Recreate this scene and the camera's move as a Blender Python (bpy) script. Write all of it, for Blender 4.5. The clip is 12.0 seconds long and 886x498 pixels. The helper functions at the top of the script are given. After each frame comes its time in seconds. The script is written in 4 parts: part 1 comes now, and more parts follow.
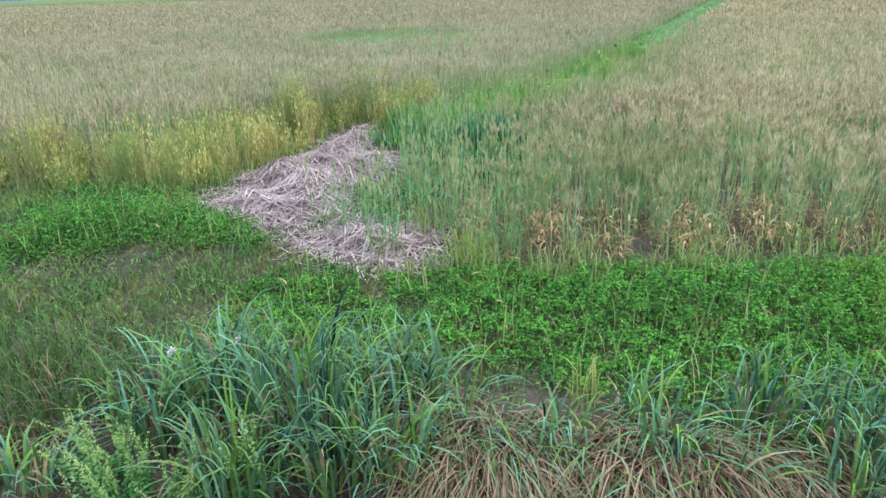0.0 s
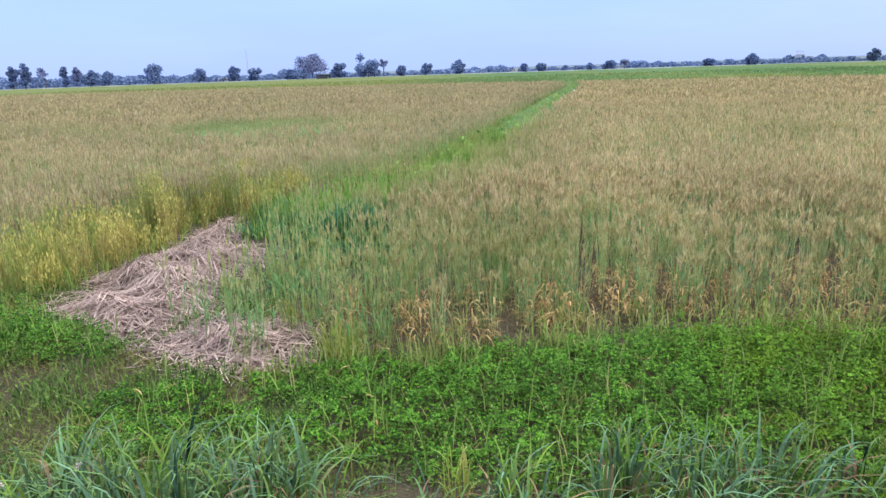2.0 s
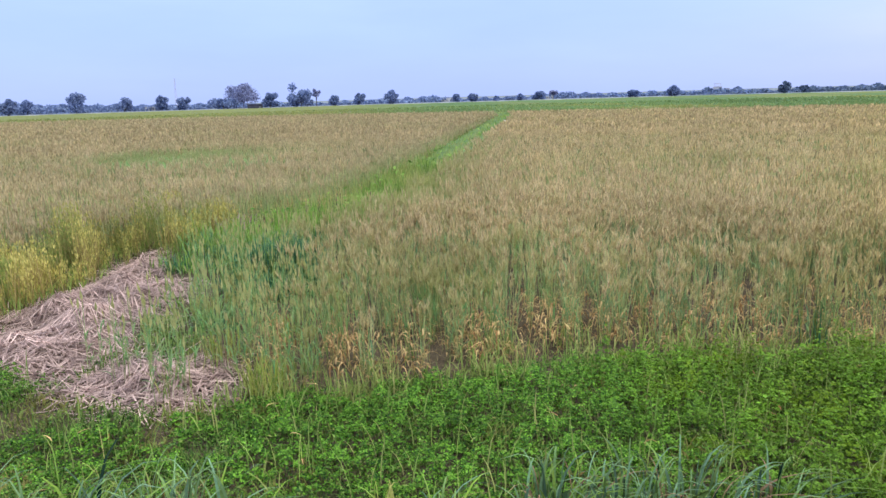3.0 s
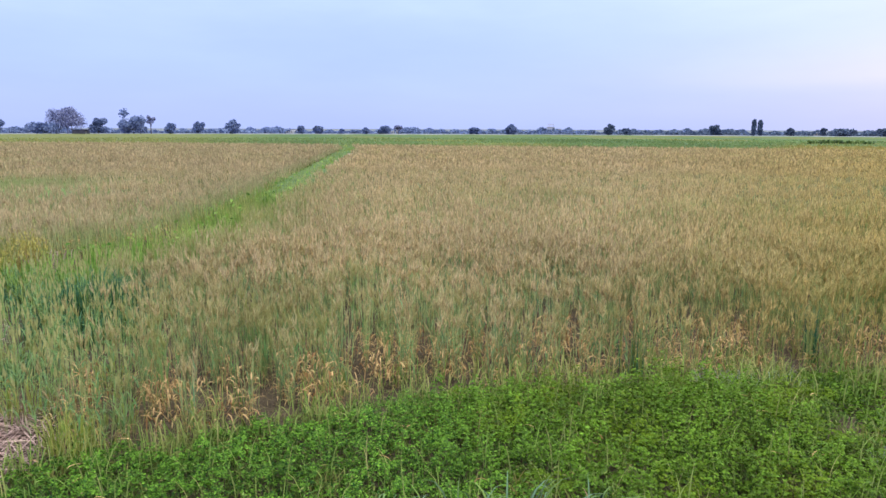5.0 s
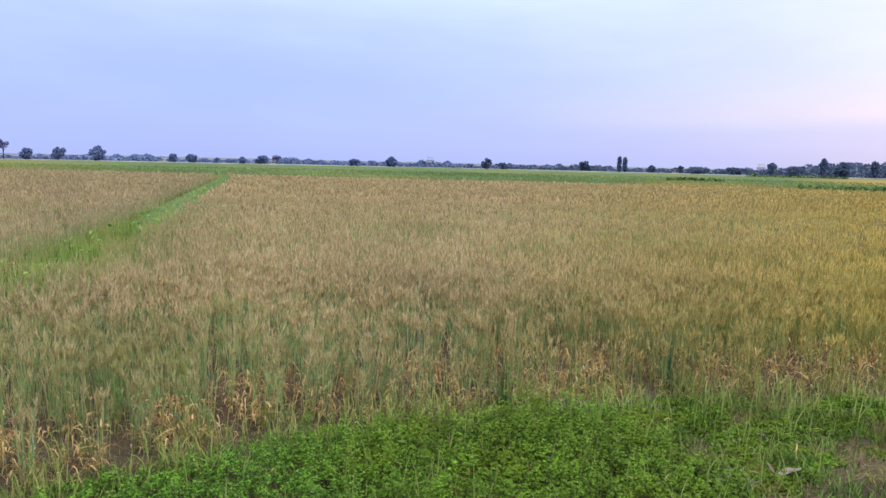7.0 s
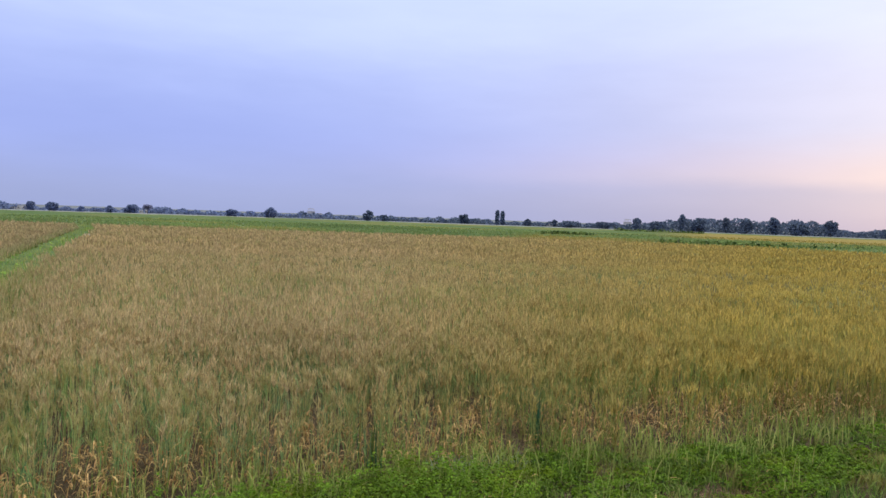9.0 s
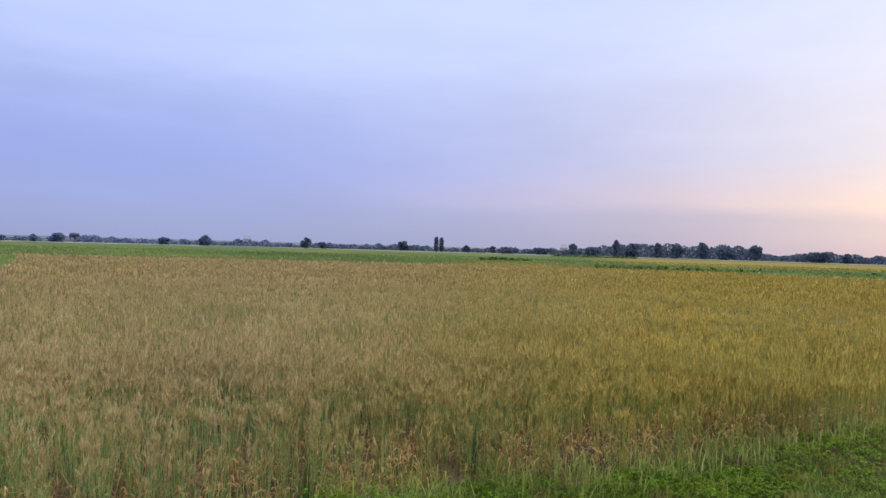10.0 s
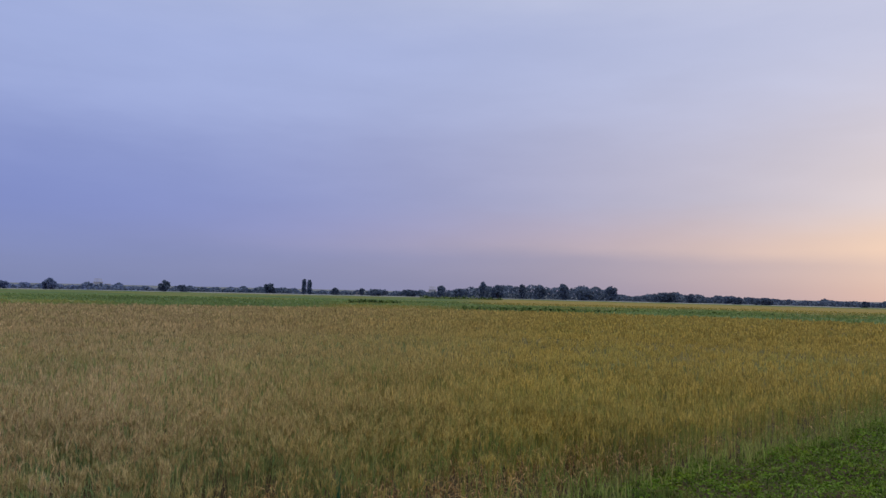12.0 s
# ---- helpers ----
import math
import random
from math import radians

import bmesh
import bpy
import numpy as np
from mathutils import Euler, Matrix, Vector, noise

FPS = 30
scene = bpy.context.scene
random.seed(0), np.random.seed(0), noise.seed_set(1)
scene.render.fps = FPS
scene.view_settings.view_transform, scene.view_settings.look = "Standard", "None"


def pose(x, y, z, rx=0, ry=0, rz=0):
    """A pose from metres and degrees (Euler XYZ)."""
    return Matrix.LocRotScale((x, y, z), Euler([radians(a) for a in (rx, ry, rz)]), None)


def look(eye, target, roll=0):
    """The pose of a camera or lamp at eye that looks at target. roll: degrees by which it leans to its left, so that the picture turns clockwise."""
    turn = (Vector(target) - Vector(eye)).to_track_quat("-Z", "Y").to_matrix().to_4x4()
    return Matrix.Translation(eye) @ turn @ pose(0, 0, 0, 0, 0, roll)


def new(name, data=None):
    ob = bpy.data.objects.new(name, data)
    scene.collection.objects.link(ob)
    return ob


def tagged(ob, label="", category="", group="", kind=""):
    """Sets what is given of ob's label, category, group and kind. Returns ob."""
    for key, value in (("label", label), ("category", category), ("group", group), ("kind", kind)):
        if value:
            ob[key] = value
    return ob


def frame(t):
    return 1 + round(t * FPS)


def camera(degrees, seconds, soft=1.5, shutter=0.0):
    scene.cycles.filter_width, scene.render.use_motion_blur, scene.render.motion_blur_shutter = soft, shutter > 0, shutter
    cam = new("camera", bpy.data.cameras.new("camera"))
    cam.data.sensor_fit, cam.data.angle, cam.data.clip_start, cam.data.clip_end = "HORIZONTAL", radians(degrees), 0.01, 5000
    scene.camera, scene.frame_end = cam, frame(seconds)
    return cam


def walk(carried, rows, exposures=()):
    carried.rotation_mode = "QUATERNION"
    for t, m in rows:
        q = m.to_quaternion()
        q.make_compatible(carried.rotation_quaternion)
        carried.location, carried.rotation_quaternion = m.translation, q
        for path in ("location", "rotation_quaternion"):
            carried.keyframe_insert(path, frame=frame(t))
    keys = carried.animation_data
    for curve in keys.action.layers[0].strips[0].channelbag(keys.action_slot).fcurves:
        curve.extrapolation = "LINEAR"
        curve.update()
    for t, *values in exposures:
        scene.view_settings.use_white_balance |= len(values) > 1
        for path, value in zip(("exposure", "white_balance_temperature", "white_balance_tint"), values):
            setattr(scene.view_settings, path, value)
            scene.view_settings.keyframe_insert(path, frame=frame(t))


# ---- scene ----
cam = camera(62.9, 12.0, soft=1.5)
# seconds, eye, target, roll
PATH = [
    (0, (0.409, -0.807, 2.635), (0.245, 1.063, 1.946), -1.5),
    (0.5, (0.455, -0.798, 2.649), (0.364, 1.098, 2.019), -2.0),
    (1, (0.484, -0.795, 2.678), (0.461, 1.122, 2.105), -2.0),
    (1.5, (0.511, -0.778, 2.684), (0.574, 1.151, 2.162), -2.0),
    (2, (0.549, -0.777, 2.705), (0.717, 1.157, 2.222), -1.9),
    (2.5, (0.591, -0.779, 2.719), (0.844, 1.155, 2.277), -1.9),
    (4.5, (0.752, -0.71, 2.745), (1.42, 1.142, 2.393), -0.1),
    (5, (0.792, -0.698, 2.755), (1.549, 1.124, 2.427), 0.2),
    (5.5, (0.824, -0.698, 2.762), (1.661, 1.092, 2.456), 0.3),
    (6, (0.858, -0.7, 2.767), (1.777, 1.053, 2.479), 0.6),
    (6.5, (0.883, -0.709, 2.776), (1.859, 1.017, 2.511), 0.8),
    (7, (0.907, -0.727, 2.788), (1.96, 0.957, 2.55), 1.3),
    (7.5, (0.928, -0.74, 2.802), (2.065, 0.893, 2.597), 1.7),
    (9.5, (1.099, -0.758, 2.861), (2.477, 0.691, 2.815), 1.8),
    (10, (1.119, -0.778, 2.878), (2.557, 0.612, 2.87), 1.6),
    (10.5, (1.128, -0.801, 2.894), (2.604, 0.549, 2.921), 1.5),
    (11, (1.21, -0.748, 2.901), (2.76, 0.514, 2.963), 1.5),
    (11.5, (1.264, -0.716, 2.911), (2.866, 0.477, 3.005), 1.5),
    (12, (1.241, -0.74, 2.922), (2.9, 0.371, 3.039), 1.3),
]
EXPOSURES = [(0.0, 0.68, 5300, -11), (1.5, 0.57, 6150, -8), (2.5, 0.48, 6450, -3), (5.5, 0.40, 6700, 3), (7.5, 0.18, 6950, 4), (9.5, -0.2, 7600, 0), (10.5, -0.35, 7600, 1), (12.0, -0.92, 7000, 5)]
walk(cam, [(t, look(eye, target, roll)) for t, eye, target, roll in PATH], EXPOSURES)

# ---- sky and sun: thin evening overcast, the sun low behind it towards +x ----
SUN_AZ, SUN_EL = 96.0, 9.0
world = bpy.data.worlds.new("evening_sky")
scene.world = world
world.use_nodes = True
wn, wl = world.node_tree.nodes, world.node_tree.links
wn.clear()


def ramp(nodes, stops, interp="EASE"):
    node = nodes.new("ShaderNodeValToRGB")
    node.color_ramp.interpolation = interp
    el = node.color_ramp.elements
    while len(el) < len(stops):
        el.new(0.5)
    for e, (p, c) in zip(el, stops):
        e.position, e.color = p, (*c, 1)
    return node


def mth(nodes, links, op, a, b=None, c=None, clamp=False):
    node = nodes.new("ShaderNodeMath")
    node.operation, node.use_clamp = op, clamp
    for i, v in enumerate((a, b, c)):
        if v is None:
            continue
        if isinstance(v, (int, float)):
            node.inputs[i].default_value = v
        else:
            links.new(v, node.inputs[i])
    return node.outputs[0]


def mixc(nodes, links, fac, a, b, blend="MIX"):
    node = nodes.new("ShaderNodeMix")
    node.data_type, node.blend_type = "RGBA", blend
    for sock, v in ((node.inputs[0], fac), (node.inputs[6], a), (node.inputs[7], b)):
        if isinstance(v, (int, float)):
            sock.default_value = v
        elif isinstance(v, tuple):
            sock.default_value = (*v, 1)
        else:
            links.new(v, sock)
    return node.outputs[2]


coord = wn.new("ShaderNodeTexCoord")
sep = wn.new("ShaderNodeSeparateXYZ")
wl.new(coord.outputs["Generated"], sep.inputs[0])
height = mth(wn, wl, "MAXIMUM", sep.outputs[2], 0.0)
clear = ramp(wn, [(0.0, (0.38, 0.46, 0.94)), (0.10, (0.39, 0.495, 1.20)), (0.30, (0.66, 0.80, 1.50)), (0.60, (1.3, 1.35, 1.5)), (1.0, (2.0, 2.0, 2.0))])
streak_map = wn.new("ShaderNodeMapping")
streak_map.inputs["Scale"].default_value = (2.0, 2.0, 9.0)
wl.new(coord.outputs["Generated"], streak_map.inputs[0])
streak = wn.new("ShaderNodeTexNoise")
streak.inputs["Scale"].default_value, streak.inputs["Detail"].default_value, streak.inputs["Roughness"].default_value = 1.6, 5.0, 0.55
wl.new(streak_map.outputs[0], streak.inputs[0])
# uneven cloud layers: the bands of the sky wander up and down
uneven = mth(wn, wl, "MULTIPLY", mth(wn, wl, "SUBTRACT", streak.outputs[0], 0.5), 0.07)
layer = mth(wn, wl, "MAXIMUM", mth(wn, wl, "ADD", height, mth(wn, wl, "MULTIPLY", uneven, mth(wn, wl, "MULTIPLY", height, 6.0, clamp=True))), 0.0)
wl.new(layer, clear.inputs[0])
glow_side = ramp(wn, [(0.0, (0.60, 0.54, 0.80)), (0.04, (0.76, 0.64, 0.84)), (0.065, (1.13, 0.86, 0.90)), (0.13, (1.0, 0.94, 1.22)), (0.32, (0.95, 1.02, 1.52)), (0.6, (1.3, 1.35, 1.5)), (1.0, (2.0, 2.0, 2.0))])
wl.new(layer, glow_side.inputs[0])
# azimuth closeness to the sun
sx, sy = math.sin(radians(SUN_AZ)), math.cos(radians(SUN_AZ))
dotx = mth(wn, wl, "MULTIPLY", sep.outputs[0], sx)
dots = mth(wn, wl, "MULTIPLY_ADD", sep.outputs[1], sy, dotx)
flat = mth(wn, wl, "SQRT", mth(wn, wl, "SUBTRACT", 1.0001, mth(wn, wl, "MULTIPLY", sep.outputs[2], sep.outputs[2])))
near = mth(wn, wl, "DIVIDE", dots, flat)
near = mth(wn, wl, "POWER", mth(wn, wl, "MAXIMUM", near, 0.0), 3.9)
cloud = ramp(wn, [(0.3, (0.96, 0.965, 0.97)), (0.7, (1.04, 1.035, 1.03))], "LINEAR")
wl.new(streak.outputs[0], cloud.inputs[0])
veil = mixc(wn, wl, near, clear.outputs[0], glow_side.outputs[0])
veil = mixc(wn, wl, 1.0, veil, cloud.outputs[0], "MULTIPLY")
nishita = wn.new("ShaderNodeTexSky")
nishita.sky_type, nishita.sun_disc = "NISHITA", False
nishita.sun_elevation, nishita.sun_rotation = radians(SUN_EL), radians(SUN_AZ)
nishita.air_density, nishita.dust_density = 1.0, 1.0
back_veil, back_sky, both, outw = (wn.new("ShaderNodeBackground"), wn.new("ShaderNodeBackground"), wn.new("ShaderNodeAddShader"), wn.new("ShaderNodeOutputWorld"))
wl.new(veil, back_veil.inputs[0])
back_veil.inputs[1].default_value = 0.95
wl.new(nishita.outputs[0], back_sky.inputs[0])
back_sky.inputs[1].default_value = 0.012
wl.new(back_veil.outputs[0], both.inputs[0])
wl.new(back_sky.outputs[0], both.inputs[1])
wl.new(both.outputs[0], outw.inputs[0])

sun_data = bpy.data.lights.new("sun", "SUN")
sun_data.energy, sun_data.angle, sun_data.color = 0.95, radians(14), (1.0, 0.86, 0.72)
sun = new("sun", sun_data)
az, el = radians(SUN_AZ), radians(SUN_EL + 14)
sun.matrix_world = look((60 * math.sin(az) * math.cos(el), 60 * math.cos(az) * math.cos(el), 60 * math.sin(el)), (0, 0, 0))

# ---- materials ----


def material(name):
    m = bpy.data.materials.new(name)
    m.use_nodes = True
    m.node_tree.nodes.clear()
    return m, m.node_tree.nodes, m.node_tree.links


def leafy(name, dull, bright, green=None, rough=0.6, through_light=0.25, patch=0.5, patch_scale=0.35, gold=None):
    """A plant surface: every blade or leaf a little different, with broad patches; green: the colour of unripe plants."""
    m, n, l = material(name)
    geo = n.new("ShaderNodeNewGeometry")
    col = mixc(n, l, geo.outputs["Random Per Island"], dull, bright)
    if gold:
        # deeper gold towards +x: the camera's warmer colour balance put into the crop
        place = n.new("ShaderNodeSeparateXYZ")
        l.new(geo.outputs["Position"], place.inputs[0])
        spread = n.new("ShaderNodeTexNoise")
        spread.inputs["Scale"].default_value, spread.inputs["Detail"].default_value = 0.15, 3.0
        l.new(geo.outputs["Position"], spread.inputs[0])
        total = mth(n, l, "ADD", mth(n, l, "ABSOLUTE", place.outputs[0]), mth(n, l, "ABSOLUTE", place.outputs[1]))
        share = mth(n, l, "DIVIDE", mth(n, l, "MULTIPLY_ADD", spread.outputs[0], 2.0, mth(n, l, "SUBTRACT", place.outputs[0], 1.0)), total)
        amount = mth(n, l, "MULTIPLY", mth(n, l, "DIVIDE", mth(n, l, "SUBTRACT", share, 0.44), 0.26, clamp=True), 0.85)
        col = mixc(n, l, amount, col, mixc(n, l, geo.outputs["Random Per Island"], gold[0], gold[1]))
    if green:
        attr = n.new("ShaderNodeAttribute")
        attr.attribute_name = "green"
        col = mixc(n, l, attr.outputs["Fac"], col, green)
    noise_a = n.new("ShaderNodeTexNoise")
    noise_a.inputs["Scale"].default_value, noise_a.inputs["Detail"].default_value = patch_scale, 3.0
    l.new(geo.outputs["Position"], noise_a.inputs[0])
    shade = ramp(n, [(0.3, (1 - patch * 0.5,) * 3), (0.7, (1 + patch * 0.35,) * 3)], "LINEAR")
    l.new(noise_a.outputs[0], shade.inputs[0])
    col = mixc(n, l, 1.0, col, shade.outputs[0], "MULTIPLY")
    noise_b = n.new("ShaderNodeTexNoise")
    noise_b.inputs["Scale"].default_value, noise_b.inputs["Detail"].default_value = 45.0, 2.0
    l.new(geo.outputs["Position"], noise_b.inputs[0])
    grain = ramp(n, [(0.25, (0.78, 0.76, 0.74)), (0.75, (1.16, 1.16, 1.14))], "LINEAR")
    l.new(noise_b.outputs[0], grain.inputs[0])
    col = mixc(n, l, 1.0, col, grain.outputs[0], "MULTIPLY")
    p = n.new("ShaderNodeBsdfPrincipled")
    l.new(col, p.inputs["Base Color"])
    p.inputs["Roughness"].default_value = rough
    p.inputs["Specular IOR Level"].default_value = 0.12
    out = n.new("ShaderNodeOutputMaterial")
    if through_light:
        tr, mx = n.new("ShaderNodeBsdfTranslucent"), n.new("ShaderNodeMixShader")
        l.new(col, tr.inputs[0])
        mx.inputs[0].default_value = through_light
        l.new(p.outputs[0], mx.inputs[1])
        l.new(tr.outputs[0], mx.inputs[2])
        l.new(mx.outputs[0], out.inputs[0])
    else:
        l.new(p.outputs[0], out.inputs[0])
    return m


def earthy(name, stops, scale=3.0, fine=40.0, bump=0.4, rough=0.95, green=None):
    """Soil, litter or a crop seen from afar: two scales of mottling and a relief."""
    m, n, l = material(name)
    geo = n.new("ShaderNodeNewGeometry")
    a = n.new("ShaderNodeTexNoise")
    a.inputs["Scale"].default_value, a.inputs["Detail"].default_value, a.inputs["Roughness"].default_value = scale, 6.0, 0.6
    l.new(geo.outputs["Position"], a.inputs[0])
    base = ramp(n, stops, "LINEAR")
    l.new(a.outputs[0], base.inputs[0])
    col = base.outputs[0]
    if green:
        attr = n.new("ShaderNodeAttribute")
        attr.attribute_name = "green"
        col = mixc(n, l, attr.outputs["Fac"], col, green)
    b = n.new("ShaderNodeTexNoise")
    b.inputs["Scale"].default_value, b.inputs["Detail"].default_value = fine, 4.0
    l.new(geo.outputs["Position"], b.inputs[0])
    grain = ramp(n, [(0.25, (0.6, 0.6, 0.6)), (0.75, (1.25, 1.25, 1.25))], "LINEAR")
    l.new(b.outputs[0], grain.inputs[0])
    col = mixc(n, l, 1.0, col, grain.outputs[0], "MULTIPLY")
    p, bp, out = n.new("ShaderNodeBsdfPrincipled"), n.new("ShaderNodeBump"), n.new("ShaderNodeOutputMaterial")
    bp.inputs["Strength"].default_value, bp.inputs["Distance"].default_value = bump, 0.05
    l.new(b.outputs[0], bp.inputs["Height"])
    l.new(bp.outputs[0], p.inputs["Normal"])
    l.new(col, p.inputs["Base Color"])
    p.inputs["Roughness"].default_value = rough
    p.inputs["Specular IOR Level"].default_value = 0.03
    l.new(p.outputs[0], out.inputs[0])
    return m


GREEN_HEAD, GREEN_STEM = (0.37, 0.39, 0.14), (0.34, 0.44, 0.16)
M_HEAD = leafy("wheat_ear", (0.32, 0.245, 0.135), (0.86, 0.68, 0.41), GREEN_HEAD, 0.7, 0.4, patch=0.25, gold=((0.27, 0.21, 0.05), (0.82, 0.64, 0.165)))
M_PALEHEAD = leafy("pale_wheat_ear", (0.335, 0.265, 0.155), (0.75, 0.60, 0.37), (0.33, 0.37, 0.16), 0.7, 0.4, patch=0.25)
M_STEM = leafy("wheat_stem", (0.17, 0.22, 0.10), (0.68, 0.65, 0.32), GREEN_STEM, 0.6, 0.28, gold=((0.20, 0.18, 0.045), (0.60, 0.50, 0.12)))
M_LEAF = leafy("wheat_leaf", (0.06, 0.19, 0.11), (0.46, 0.54, 0.28), (0.20, 0.38, 0.12), 0.6, 0.28, gold=((0.10, 0.14, 0.03), (0.42, 0.43, 0.09)))
M_DRY = leafy("wheat_dry_leaf", (0.25, 0.115, 0.042), (0.84, 0.575, 0.29), (0.30, 0.33, 0.12), patch=0.3)
# understory shade between the plants is put into this dark base
M_SHADECANOPY = earthy("shaded_wheat_canopy", [(0.3, (0.085, 0.08, 0.033)), (0.7, (0.22, 0.18, 0.08))], 0.5, 9.0, 0.8, green=(0.16, 0.25, 0.09))
# the crop greens are dulled to carry the haze of the distance
M_CROP = leafy("green_crop", (0.17, 0.28, 0.11), (0.32, 0.42, 0.155), (0.52, 0.40, 0.12), patch_scale=0.03)
M_CROPSHEET = earthy("green_crop_canopy", [(0.3, (0.085, 0.145, 0.06)), (0.7, (0.14, 0.195, 0.08))], 0.03, 1.5, 0.5, green=(0.29, 0.225, 0.075))
M_GRASS = leafy("short_grass", (0.015, 0.06, 0.012), (0.24, 0.37, 0.09), (0.28, 0.25, 0.08), patch_scale=0.9)
M_PATHGRASS = leafy("path_grass", (0.08, 0.20, 0.03), (0.36, 0.52, 0.12), (0.46, 0.43, 0.17))
M_CLOVER = leafy("clover_leaf", (0.008, 0.05, 0.008), (0.20, 0.40, 0.045), (0.135, 0.215, 0.014), through_light=0.12, patch=0.8, patch_scale=2.6)
M_REED = leafy("reed_blade", (0.004, 0.02, 0.010), (0.25, 0.41, 0.26), (0.22, 0.33, 0.05), 0.5, 0.12)
M_OLIVE = leafy("olive_blade", (0.012, 0.04, 0.010), (0.20, 0.28, 0.08), (0.12, 0.19, 0.04), 0.6, 0.15)
M_LIME = leafy("lime_blade", (0.14, 0.24, 0.03), (0.50, 0.56, 0.12), (0.50, 0.44, 0.16), 0.55, 0.3)
M_DEADREED = leafy("dead_blade", (0.09, 0.052, 0.03), (0.44, 0.29, 0.185), (0.28, 0.33, 0.13), 0.7, 0.15)
M_STRAW = leafy("straw", (0.17, 0.105, 0.10), (0.78, 0.56, 0.53), None, 0.55, 0.1, patch=0.5, patch_scale=1.5)
M_MOUND = earthy("straw_litter", [(0.3, (0.14, 0.095, 0.08)), (0.7, (0.36, 0.26, 0.22))], 6.0, 60.0, 0.8)
M_BUD = leafy("yellow_bud", (0.34, 0.31, 0.08), (0.78, 0.67, 0.23), (0.22, 0.32, 0.08), patch=0.3)
M_SPIKE = leafy("spike_leaf", (0.36, 0.42, 0.12), (0.58, 0.62, 0.22), (0.13, 0.30, 0.09))
M_SILVER = leafy("silvery_leaf", (0.24, 0.29, 0.23), (0.42, 0.47, 0.39))
M_WEEDSTEM = leafy("weed_stem", (0.28, 0.22, 0.08), (0.54, 0.42, 0.18), (0.18, 0.29, 0.08))
M_DARKWEED = leafy("dark_blade", (0.035, 0.13, 0.07), (0.12, 0.28, 0.15))
M_SOIL = earthy("soil", [(0.25, (0.055, 0.042, 0.032)), (0.55, (0.12, 0.092, 0.068)), (0.8, (0.15, 0.13, 0.075))], 1.3, 35.0, 0.7)
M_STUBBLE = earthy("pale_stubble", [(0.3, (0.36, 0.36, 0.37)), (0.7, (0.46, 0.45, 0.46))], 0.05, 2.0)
# distance haze is painted into this ground colour
M_FARLAND = earthy("hazed_farmland", [(0.3, (0.16, 0.18, 0.22)), (0.7, (0.22, 0.24, 0.28))], 0.01, 0.3)
# air haze is put into these far tree colours as a blue tint
M_TREE = leafy("hazed_leaf", (0.085, 0.12, 0.19), (0.155, 0.20, 0.30), None, 0.7, 0.15, patch_scale=0.1)
M_HAZIERTREE = leafy("hazier_leaf", (0.13, 0.18, 0.34), (0.23, 0.29, 0.49), None, 0.7, 0.15, patch_scale=0.1)
M_PALETREE = leafy("pale_hazed_twig", (0.17, 0.19, 0.34), (0.26, 0.28, 0.46), None, 0.8, 0.0)
M_BARK = earthy("bark", [(0.3, (0.08, 0.075, 0.085)), (0.7, (0.14, 0.125, 0.13))], 3.0, 20.0)
M_PLASTER = earthy("weathered_plaster", [(0.3, (0.62, 0.58, 0.55)), (0.7, (0.74, 0.70, 0.66))], 0.4, 4.0, 0.1)
M_MUD = earthy("mud_brick", [(0.3, (0.05, 0.05, 0.065)), (0.7, (0.09, 0.088, 0.105))], 0.8, 6.0, 0.3)
M_STEEL = earthy("painted_steel", [(0.3, (0.45, 0.44, 0.46)), (0.7, (0.58, 0.56, 0.58))], 0.6, 5.0, 0.1, 0.5)
M_PAPER = leafy("bleached_leaf", (0.56, 0.48, 0.43), (0.76, 0.68, 0.63), None, 0.6, 0.1)
M_WHITE = earthy("white_sacking", [(0.3, (0.72, 0.72, 0.70)), (0.7, (0.82, 0.82, 0.80))], 4.0, 30.0, 0.2)

# ---- mesh tools ----
rng = np.random.default_rng(7)


def wave(x, y, size, seed):
    """Smooth noise in about -1..1 over the plan, with features of about that size."""
    r = np.random.default_rng(seed)
    total = 0.0
    for k in range(7):
        a, f, p = r.uniform(0, 6.283), r.uniform(0.6, 1.7) * 6.283 / (2 * size), r.uniform(0, 6.283)
        total = total + np.sin((x * math.cos(a) + y * math.sin(a)) * f + p)
    return total / 3.2


def smooth(a, b, v):
    t = np.clip((v - a) / (b - a), 0, 1)
    return t * t * (3 - 2 * t)


def inside(x, y, poly):
    res = np.zeros(np.shape(x), bool)
    n = len(poly)
    for i in range(n):
        (x0, y0), (x1, y1) = poly[i], poly[(i + 1) % n]
        if y0 == y1:
            continue
        hit = ((y0 > y) != (y1 > y)) & (x < (x1 - x0) * (y - y0) / (y1 - y0) + x0)
        res ^= hit
    return res


def away(x, y, line, closed=False):
    """Distance in the plan from a polyline."""
    best = np.full(np.shape(x), 1e9)
    pts = list(line) + ([line[0]] if closed else [])
    for (x0, y0), (x1, y1) in zip(pts, pts[1:]):
        dx, dy = x1 - x0, y1 - y0
        t = np.clip(((x - x0) * dx + (y - y0) * dy) / (dx * dx + dy * dy), 0, 1)
        best = np.minimum(best, np.hypot(x - x0 - t * dx, y - y0 - t * dy))
    return best


